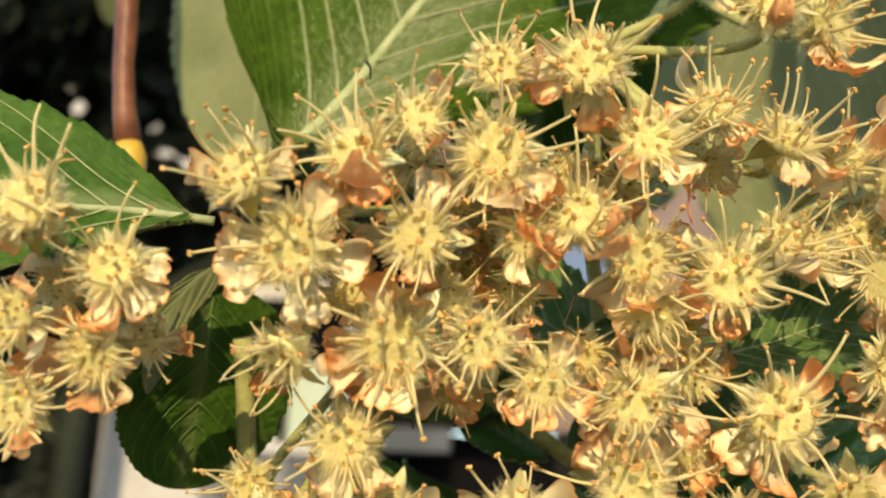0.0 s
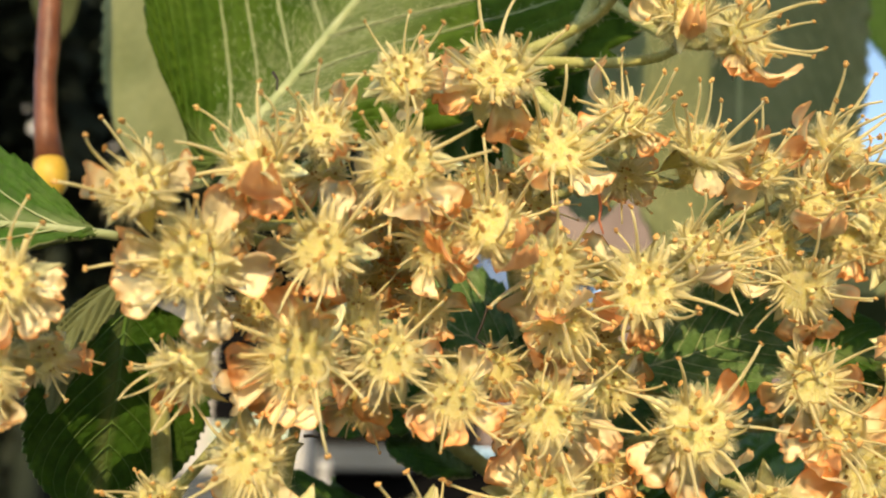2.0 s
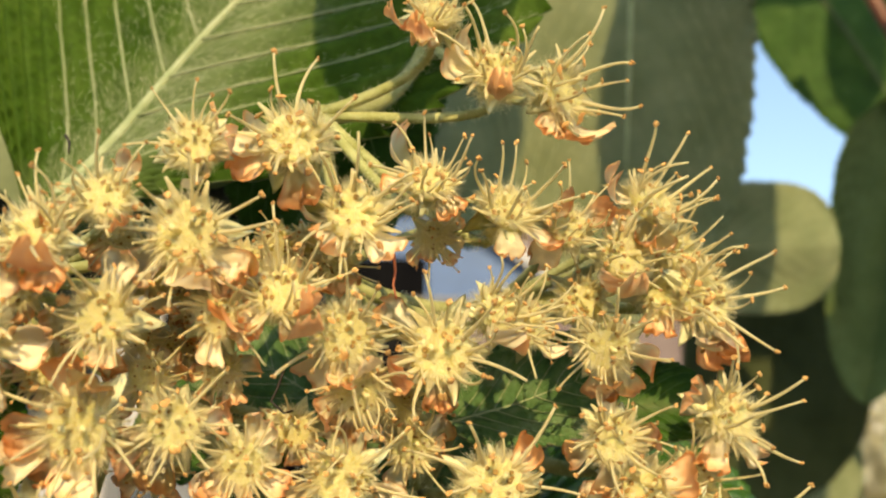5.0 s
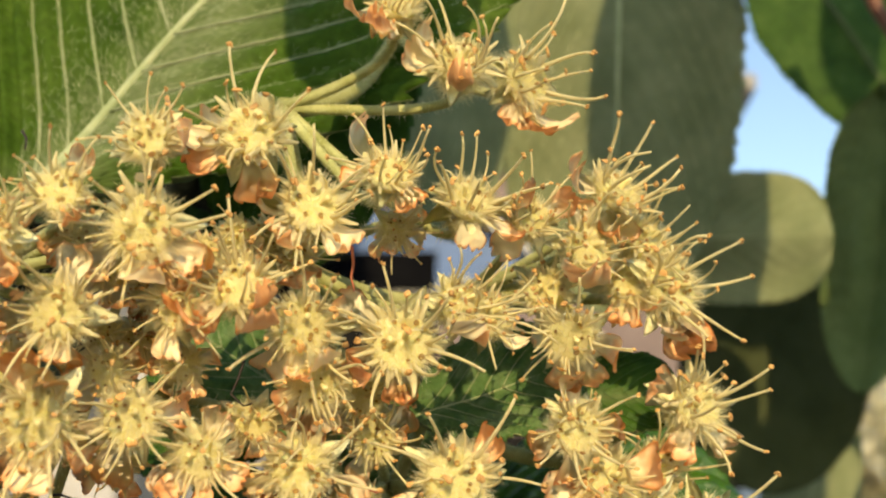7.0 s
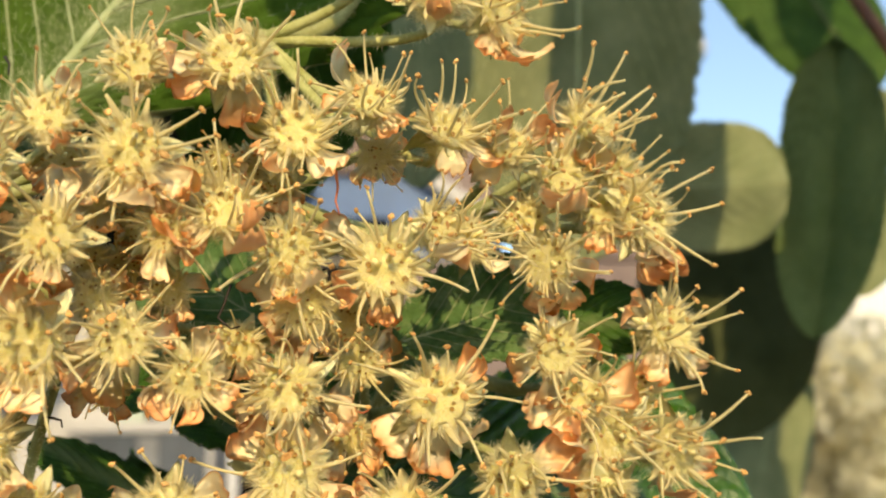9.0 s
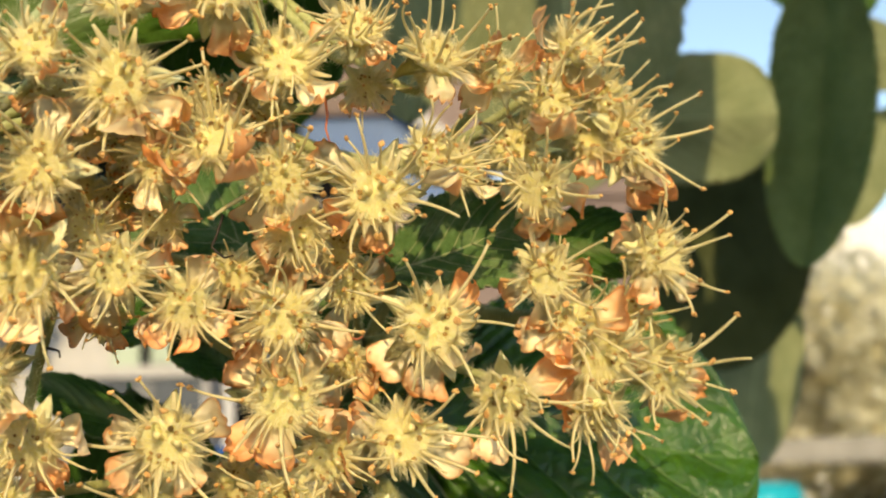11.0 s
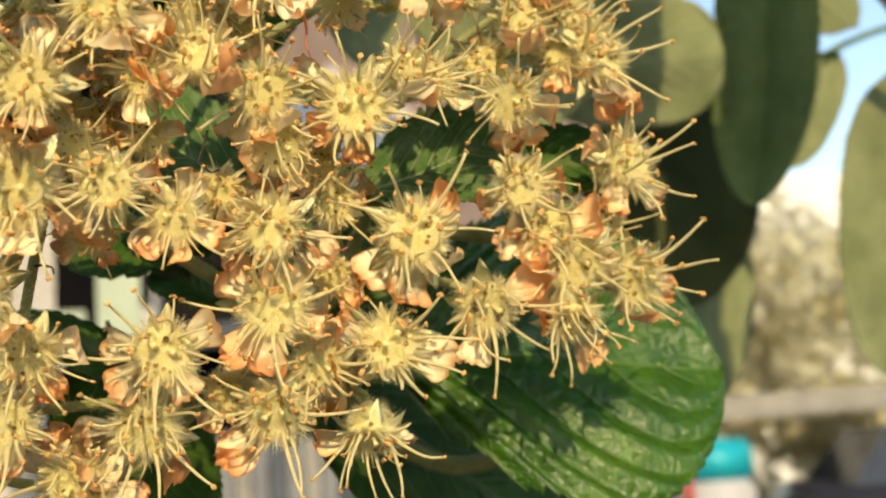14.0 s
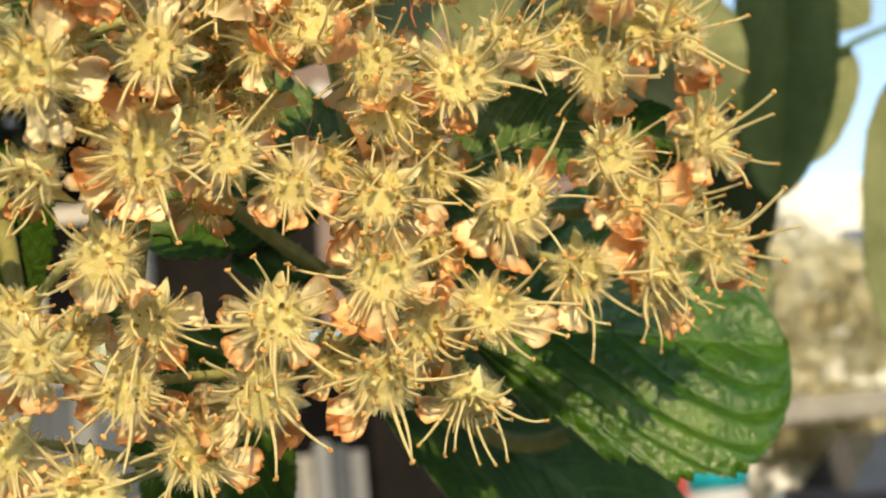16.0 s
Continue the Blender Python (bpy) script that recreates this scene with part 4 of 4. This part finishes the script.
# ---- brown twigs ----
twig = thing("twig", "smooth reddish-brown twig ending in a yellow bud", "twig")
bm = bmesh.new()
a0, b0 = Vector(TWIG[0]), Vector(TWIG[1])
tube(bm, [a0.lerp(b0, i / 10) + Vector((0.0006 * math.sin(i * 1.3), 0, 0)) for i in range(11)], [2.1 * MM + 0.12 * MM * math.sin(i * 2.1) for i in range(10)] + [2.6 * MM], 12)
part("stem", bm, M_BARK, twig)
bm = bmesh.new()
tube(bm, [b0 + Vector((0, 0, 0.0005)), b0 + Vector((0.0006, 0, -0.002)), b0 + Vector((0.0014, 0, -0.0045)), b0 + Vector((0.002, 0, -0.007))], [2.7 * MM, 3.2 * MM, 2.6 * MM, 0.7 * MM], 12)
part("bud", bm, M_BUD, twig, "yellow-orange bud")
twig = thing("twig", "blurred brown twig crossing in front of the far leaves", "twig")
bm = bmesh.new()
tube(bm, curve_points(*TWIG_FAR, 8), [2.6 * MM] * 9, 10)
part("stem", bm, M_BARK, twig)
twig = thing("twig", "thin green twig against the sky", "twig")
bm = bmesh.new()
p0, p1 = (Vector(q) for q in TWIG_THIN)
tube(bm, curve_points(p0, (p0 + p1) / 2 + Vector((0, 0, 0.004)), p1, 8), [1.7 * MM] * 9, 8)
part("stem", bm, M_GREENVEIN, twig)

# ---- ground and street ----
bm = bmesh.new()
bmesh.ops.create_grid(bm, x_segments=40, y_segments=40, size=400)
g = part("ground", bm, M_ROAD, None)
tagged(g, "dark grey asphalt street and yard", "ground", kind="structure")

# ---- house ----
house = thing("house", "brown-mauve rendered house with a white-framed window", "house", (0, 12, 0))
# wall panels painted near-black in place of shaded gaps
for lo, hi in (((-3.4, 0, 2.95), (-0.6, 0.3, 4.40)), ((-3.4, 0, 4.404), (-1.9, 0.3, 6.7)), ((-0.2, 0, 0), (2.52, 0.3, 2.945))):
    part("cladding", box(bmesh.new(), lo, hi), M_SHADEWALL, house, "wall panel painted near-black for shade", smooth=False)
for lo, hi in (((-0.596, 0, 2.95), (2.52, 0.3, 4.40)), ((-1.896, 0, 5.45), (2.52, 0.3, 6.7)), ((0.75, 0, 4.45), (2.52, 0.3, 5.45)), ((2.22, 0.3, 0), (2.52, 7, 6.7))):
    part("wall", box(bmesh.new(), lo, hi), M_WALL, house, smooth=False)
# near-black sheet added in place of a shaded opening
part("carport", box(bmesh.new(), (-2.9, 0.6, 0), (-0.2, 0.8, 2.95)), M_DARK, house, "near-black sheet standing in for a shaded opening", smooth=False)
# beam takes the dark board colour in place of the shade on it
part("soffit", box(bmesh.new(), (-2.35, -0.02, 2.7), (-1.3, 0.28, 2.945), 0.01), M_BOARDDARK, house, "beam coloured grey for the shade on it", smooth=False)
win = put("window", None, house)
bm = bmesh.new()
tri = [[bm.verts.new((x, y, z)) for x, z in ((-0.55, 5.63), (0.82, 4.65), (0.82, 5.63))] for y in (-0.05, 0.02)]
bm.faces.new(tri[0])
bm.faces.new(tri[1][::-1])
for k in range(3):
    bm.faces.new((tri[0][k], tri[1][k], tri[1][(k + 1) % 3], tri[0][(k + 1) % 3]))
part("gable_wall", bm, M_WALL, house, smooth=False)
part("window_sill", box(bmesh.new(), (-1.9, -0.06, 4.40), (0.63, 0.2, 4.46), 0.01), M_GREY, win, "grey sill", smooth=False)
# this pane is near-black, the unlit room behind put into its colour
part("pane", box(bmesh.new(), (-1.9, 0.1, 4.46), (-0.62, 0.13, 4.95)), M_DARK, win, "pane painted near-black for the unlit inside", smooth=False)
part("blind", box(bmesh.new(), (-1.9, 0.1, 4.954), (-0.62, 0.13, 5.45)), M_BLUE, win, "blue blind", smooth=False)
part("blind", box(bmesh.new(), (-0.616, 0.1, 4.46), (0.63, 0.13, 5.45)), M_BLUE, win, "blue blind", smooth=False)
bm = bmesh.new()
box(bm, (-0.82, -0.12, -0.075), (0.82, -0.06, 0.075), 0.01)
brace = part("barge_board", bm, M_WHITE, house, "white sloping board", smooth=False)
brace.matrix_basis = pose(0.14, 0, 5.13, 0, 35.5, 0)
part("roof", box(bmesh.new(), (-3.4, -0.25, 6.704), (2.9, 7.2, 6.9), 0.02), M_GREY, house, "flat grey roof", smooth=False)
shed = thing("garage", "white garage with pale green and dark window panes", "garage", (-3.6, 11.5, 0))
part("wall", box(bmesh.new(), (-1.3, 0, 0), (1.25, 5, 4.4), 0.03), M_WHITE, shed, smooth=False)
# near-black again for the unlit inside of the garage
part("pane", box(bmesh.new(), (0.27, -0.03, 3.1), (1.22, 0.02, 4.2)), M_DARK, shed, "pane painted near-black for the unlit inside", smooth=False)
part("pane", box(bmesh.new(), (0.69, -0.06, 2.72), (1.12, -0.034, 3.52)), M_PALEGREEN, shed, "pale green pane", smooth=False)
part("pane", box(bmesh.new(), (0.29, -0.06, 2.66), (0.57, -0.034, 3.096)), M_PALEGREEN, shed, "pale green pane", smooth=False)
part("post", box(bmesh.new(), (0.58, -0.07, 2.66), (0.68, -0.034, 3.5)), M_DARK, shed, "dark post", smooth=False)
door = part("door", box(bmesh.new(), (-0.18, -0.05, 0), (1.20, -0.01, 2.58), 0.01), M_BOARDDARK, shed, "grey boarded door", smooth=False)
for i in range(6):
    x = -0.17 + i * 0.228
    part("panel", box(bmesh.new(), (x, -0.075, 0.05), (x + 0.205, -0.054, 2.54), 0.008), (M_BOARD, M_BOARDDARK, M_BOARDDARK)[i % 3], door, smooth=False)
part("lintel", box(bmesh.new(), (-0.22, -0.09, 2.584), (1.24, -0.005, 2.70), 0.01), M_WHITE, shed, "white lintel", smooth=False)
pipe = thing("downpipe", "white rainwater pipe between the garage and the house", "downpipe", (-2.16, 11.62, 0))
bm = bmesh.new()
tube(bm, [(0, 0, 0), (0, 0, 1.4), (0, 0, 2.75)], [0.06, 0.06, 0.06], 12)
part("pipe", bm, M_WHITE, pipe)
for z in (0.5, 1.6, 2.6):
    bm = bmesh.new()
    tube(bm, [(0, 0, z), (0, 0, z + 0.05)], [0.072, 0.072], 12)
    part("bracket", bm, M_GREY, pipe)
barrel = thing("rain_barrel", "blue plastic rain barrel standing beside the garage", "barrel", (-2.05, 11.25, 0))
bm = bmesh.new()
tube(bm, [(0, 0, z) for z in (0, 0.1, 0.5, 0.9, 1.3, 1.7, 1.8)], [0.21, 0.24, 0.255, 0.26, 0.255, 0.24, 0.21], 20)
part("drum", bm, M_BARREL, barrel)
for z in (0.5, 1.3):
    bm = bmesh.new()
    tube(bm, [(0, 0, z - 0.03), (0, 0, z), (0, 0, z + 0.03)], [0.258, 0.272, 0.258], 20)
    part("hoop", bm, M_BARREL, barrel)
bm = bmesh.new()
tube(bm, [(0, 0, 1.804), (0, 0, 1.86)], [0.225, 0.215], 20)
part("lid", bm, M_BARREL, barrel)
fence = thing("fence", "grey and white board fence beside the house", "fence", (-1.1, 11.4, 0))
for i in range(9):
    x = -0.68 + i * 0.17
    part("board", box(bmesh.new(), (x, 0, 0), (x + 0.15, 0.04, 1.8 - 0.06 * (i % 3)), 0.01), (M_BOARD, M_BOARDDARK, M_BOARD, M_GREY)[i * 7 % 4], fence, smooth=False)

# ---- street things at a distance ----
M_BLUEPANE = plain("blue_grey_pane", [(0.3, (0.07, 0.09, 0.15)), (0.7, (0.10, 0.125, 0.20))], 2, 0.25, 0.0)
van = thing("van", "small teal and white van parked on the street", "van", (3.30, 11.75, 0))
part("body", box(bmesh.new(), (-0.34, 0, 0.25), (0.32, 1.6, 0.95), 0.05), M_WHITE, van, "white body")
part("cabin", box(bmesh.new(), (-0.34, 0.02, 0.954), (0.32, 1.6, 1.36), 0.05), M_TEAL, van, "teal upper body")
part("lamp", box(bmesh.new(), (-0.42, -0.02, 0.6), (-0.345, 0.06, 1.2), 0.01), M_RED, van, "red tail light")
far = thing("white_building", "bright white building across the street", "building", (5.2, 26, 0))
part("wall", box(bmesh.new(), (1.0, 0, 0), (9, 8, 7.1)), M_CREAM, far, smooth=False)
for wx in (3.0, 5.55):
    win = part("window", box(bmesh.new(), (wx, -0.06, 5.0), (wx + 0.75, -0.004, 5.95), 0.01), M_CREAM, far, "window with a white frame", smooth=False)
    part("pane", box(bmesh.new(), (wx + 0.07, -0.09, 5.07), (wx + 0.68, -0.064, 5.88), 0.0), M_BLUEPANE, win, "blue-grey pane", smooth=False)
roof = thing("bus_shelter", "grey roofed shelter beside the street", "shelter", (4.6, 14, 0))
part("roof", box(bmesh.new(), (-1.2, 0, 1.55), (2.2, 2.0, 1.85), 0.03), M_GREY, roof, smooth=False)
for x in (-1.0, 2.0):
    part("post", box(bmesh.new(), (x - 0.06, 0.2, 0), (x + 0.06, 0.32, 1.55), 0.01), M_GREY, roof, smooth=False)
bar = thing("barrier", "orange road barrier on the street", "barrier", (1.90, 11.2, 0))
part("board", box(bmesh.new(), (-0.13, 0, 0.35), (0.13, 0.06, 1.2), 0.02), M_ORANGE, bar)
for x in (-0.1, 0.1):
    part("foot", box(bmesh.new(), (x - 0.02, -0.15, 0), (x + 0.02, 0.2, 0.35), 0.01), M_GREY, bar)


def far_tree(name, label, at, height, radius, mat, count, size, seed, lift=0.25, bark=None, gaps=()):
    """A tapered trunk with limbs and a crown of many small leaf cards."""
    r = random.Random(seed)
    tr = thing(name, label, "tree", at)
    bm = bmesh.new()
    tube(bm, [(0, 0, 0), (0.05, 0, height * 0.3), (0, 0.05, height * 0.6), (0, 0, height * 0.92)], [radius * 0.06, radius * 0.05, radius * 0.035, 0.02], 9)
    part("trunk", bm, bark or M_TRUNK, tr)
    for i in range(6):
        t = i * 1.05 + r.random()
        z = height * (0.35 + 0.08 * i)
        bm = bmesh.new()
        tube(bm, curve_points((0, 0, z), (math.cos(t) * radius * 0.4, math.sin(t) * radius * 0.4, z + 0.2), (math.cos(t) * radius * 0.8, math.sin(t) * radius * 0.8, z + height * 0.15), 5), [radius * 0.035 * (1 - 0.16 * q) for q in range(6)], 6)
        part("limb", bm, bark or M_TRUNK, tr)
    verts, faces = [], []
    clumps = [(Vector((r.gauss(0, 0.42) * radius, r.gauss(0, 0.42) * radius, height * (lift + (1 - lift) * r.random()))), radius * r.uniform(0.2, 0.42)) for _ in range(46)]
    for _ in range(count):
        c, cr = r.choice(clumps)
        d = Vector((r.gauss(0, 1), r.gauss(0, 1), r.gauss(0, 1))).normalized()
        p = c + d * cr * r.uniform(0.6, 1.0)
        q = p + Vector(at)
        if any((q.x / q.y - gx) ** 2 + ((q.z - 1.57) / q.y - gz) ** 2 < (gr * (1 + 0.5 * noise.noise(p * 2))) ** 2 for gx, gz, gr in gaps):
            continue
        u = Vector((r.uniform(-1, 1), r.uniform(-1, 1), r.uniform(-1, 1))).normalized() * size * r.uniform(0.6, 1.3)
        w = u.cross(d + Vector((0.01, 0.3, 0.2))).normalized() * u.length * 0.5
        k = len(verts)
        verts += [p - u, p + w, p + u, p - w]
        faces.append((k, k + 1, k + 2, k + 3))
    me = bpy.data.meshes.new("crown")
    me.from_pydata(verts, [], faces)
    me.materials.append(mat)
    cr = put("crown", me, tr)
    tagged(cr, kind="stuff")
    return tr


far_tree("tree", "street tree with sun glare put into its pale leaves", (6.5, 18, 0), 4.3, 2.3, M_PALEFOLIAGE, 9000, 0.13, 3, 0.12)

def car(label, at, paint, turn=0.0):
    """A parked car seen far off: lower body, glass cabin, four wheels."""
    c = thing("car", label, "car", at)
    c.rotation_euler.z = radians(turn)
    part("body", box(bmesh.new(), (-2.0, 0, 0.28), (2.0, 1.7, 0.82), 0.12), paint, c)
    bm = bmesh.new()
    lo = [bm.verts.new(q) for q in ((-1.5, 0.1, 0.8), (1.3, 0.1, 0.8), (1.3, 1.6, 0.8), (-1.5, 1.6, 0.8))]
    hi = [bm.verts.new(q) for q in ((-1.0, 0.25, 1.38), (0.6, 0.25, 1.38), (0.6, 1.45, 1.38), (-1.0, 1.45, 1.38))]
    bm.faces.new(hi)
    for k in range(4):
        bm.faces.new((lo[k], lo[(k + 1) % 4], hi[(k + 1) % 4], hi[k]))
    part("cabin", bm, M_CARGLASS, c, "dark glass cabin", smooth=False)
    for x in (-1.25, 1.25):
        for y in (0.02, 1.68):
            bm = bmesh.new()
            tube(bm, [(x, y - 0.1, 0.31), (x, y + 0.1, 0.31)], [0.31, 0.31], 18)
            part("wheel", bm, M_DARK, c)
    return c


M_CARGLASS = plain("car_glass", [(0.3, (0.02, 0.022, 0.026)), (0.7, (0.04, 0.045, 0.05))], 2, 0.1, 0.0, spec=0.6)
M_CARPAINT = plain("dark_car_paint", [(0.3, (0.02, 0.02, 0.028)), (0.7, (0.035, 0.035, 0.045))], 2, 0.3, 0.0)
M_SILVER = plain("grey_car_paint", [(0.3, (0.16, 0.16, 0.17)), (0.7, (0.22, 0.22, 0.23))], 2, 0.3, 0.0)
car("dark parked car on the street", (6.1, 11.6, 0), M_CARPAINT)
car("grey parked car farther along the street", (8.6, 17.0, 0), M_SILVER)
car("dark parked car behind the van", (1.0, 15.5, 0), M_CARPAINT)


def hedge(label, lo, hi, count, size, seed):
    """A clipped dark hedge: an uneven core with leaves standing out all over it."""
    r = random.Random(seed)
    h = thing("hedge", label, "hedge", (0, 0, 0))
    bm = bmesh.new()
    box(bm, lo, hi, 0.2)
    bmesh.ops.subdivide_edges(bm, edges=bm.edges[:], cuts=5, use_grid_fill=True)
    for v in bm.verts:
        v.co += Vector((noise.noise(v.co), noise.noise(v.co + Vector((9, 0, 0))), noise.noise(v.co * 0.7))) * 0.35
    part("core", bm, M_SHADEFOLIAGE, h)
    verts, faces = [], []
    for _ in range(count):
        p = Vector((r.uniform(lo[0], hi[0]), lo[1] - r.uniform(-0.1, 0.3), r.uniform(lo[2], hi[2] + 0.3)))
        u = Vector((r.uniform(-1, 1), r.uniform(-1, 1), r.uniform(-1, 1))).normalized() * size
        w = u.cross(Vector((r.uniform(-1, 1), r.uniform(-1, 1), r.uniform(-1, 1)))).normalized() * size * 0.5
        k = len(verts)
        verts += [p - u, p + w, p + u, p - w]
        faces.append((k, k + 1, k + 2, k + 3))
    me = bpy.data.meshes.new("leaves")
    me.from_pydata(verts, [], faces)
    me.materials.append(M_SHADEFOLIAGE)
    tagged(put("leaves", me, h), kind="stuff")


# hedge kept near-black so that it reads as foliage in deep shade
hedge("tall hedge coloured near-black for deep shade behind the garage", (-15.0, 18.0, 0), (-3.6, 19.5, 6.9), 9000, 0.16, 21)
# openings through the crown: sideways and upward slope of the sight line, and their radius
GAPS = ((-0.503, 0.437, 0.010), (-0.490, 0.420, 0.012), (-0.478, 0.403, 0.012), (-0.464, 0.392, 0.010), (-0.395, 0.368, 0.014), (-0.372, 0.360, 0.014), (-0.408, 0.378, 0.008), (-0.577, 0.428, 0.012))
# white block added behind the crown so its openings show bright
back = thing("house", "white block added to brighten gaps in the tree crown", "house", (-11.2, 24, 0))
part("wall", box(bmesh.new(), (-3.4, 0, 0), (3.0, 6, 13.2), 0.05), M_WHITE, back, smooth=False)
part("roof", box(bmesh.new(), (-3.8, -0.4, 13.204), (3.4, 6.4, 13.5), 0.05), M_GREY, back, smooth=False)
# crowns and trunks alike get the near-black shade colour
far_tree("dark_tree", "evergreen tree coloured near-black for deep shade beside the house", (-4.7, 10.3, 0), 11.0, 2.7, M_SHADEFOLIAGE, 36000, 0.17, 5, 0.42, M_SHADEFOLIAGE, GAPS)
far_tree("dark_shrub", "evergreen shrub coloured near-black for deep shade beside the garage", (-6.2, 10.3, 0), 4.0, 1.5, M_SHADEFOLIAGE, 16000, 0.15, 9, 0.03, M_SHADEFOLIAGE)


# ---- unseen wall added behind the lens to cut low sky light ----
w = part("wall_south", box(bmesh.new(), (-18, -9.6, -0.01), (18, -9.0, 1.7), 0.02), M_WALL, None, smooth=False)
tagged(w, "unseen wall added behind the lens to block low sky", "wall", kind="structure")


# ---- small withered threads caught among the blossoms ----
def thread(label, pts, mat, r=0.16):
    th = thing("withered_thread", label, "thread", pts[0])
    bm = bmesh.new()
    p = [Vector(q) - Vector(pts[0]) for q in pts]
    fine = [p[0]]
    for a1, b1, c1 in zip(p, p[1:], p[2:] + [p[-1]]):
        for k in (0.5, 1.0):
            fine.append(a1.lerp(b1, k) + (c1 - b1) * 0.08 * k)
    tube(bm, fine, [r * MM * (1.2 - 0.6 * i / len(fine)) for i in range(len(fine))], 6)
    part("strand", bm, mat, th)


M_BLACK = plain("dried_black", [(0.3, (0.012, 0.009, 0.007)), (0.7, (0.03, 0.02, 0.015))], 400, 0.6, 0.2, 0.0001)
M_RUST = plain("dried_rust", [(0.3, (0.28, 0.07, 0.03)), (0.7, (0.42, 0.13, 0.05))], 400, 0.6, 0.2, 0.0001)
for label, pts, mat in THREADS:
    thread(label, pts, {"black": M_BLACK, "rust": M_RUST}[mat])
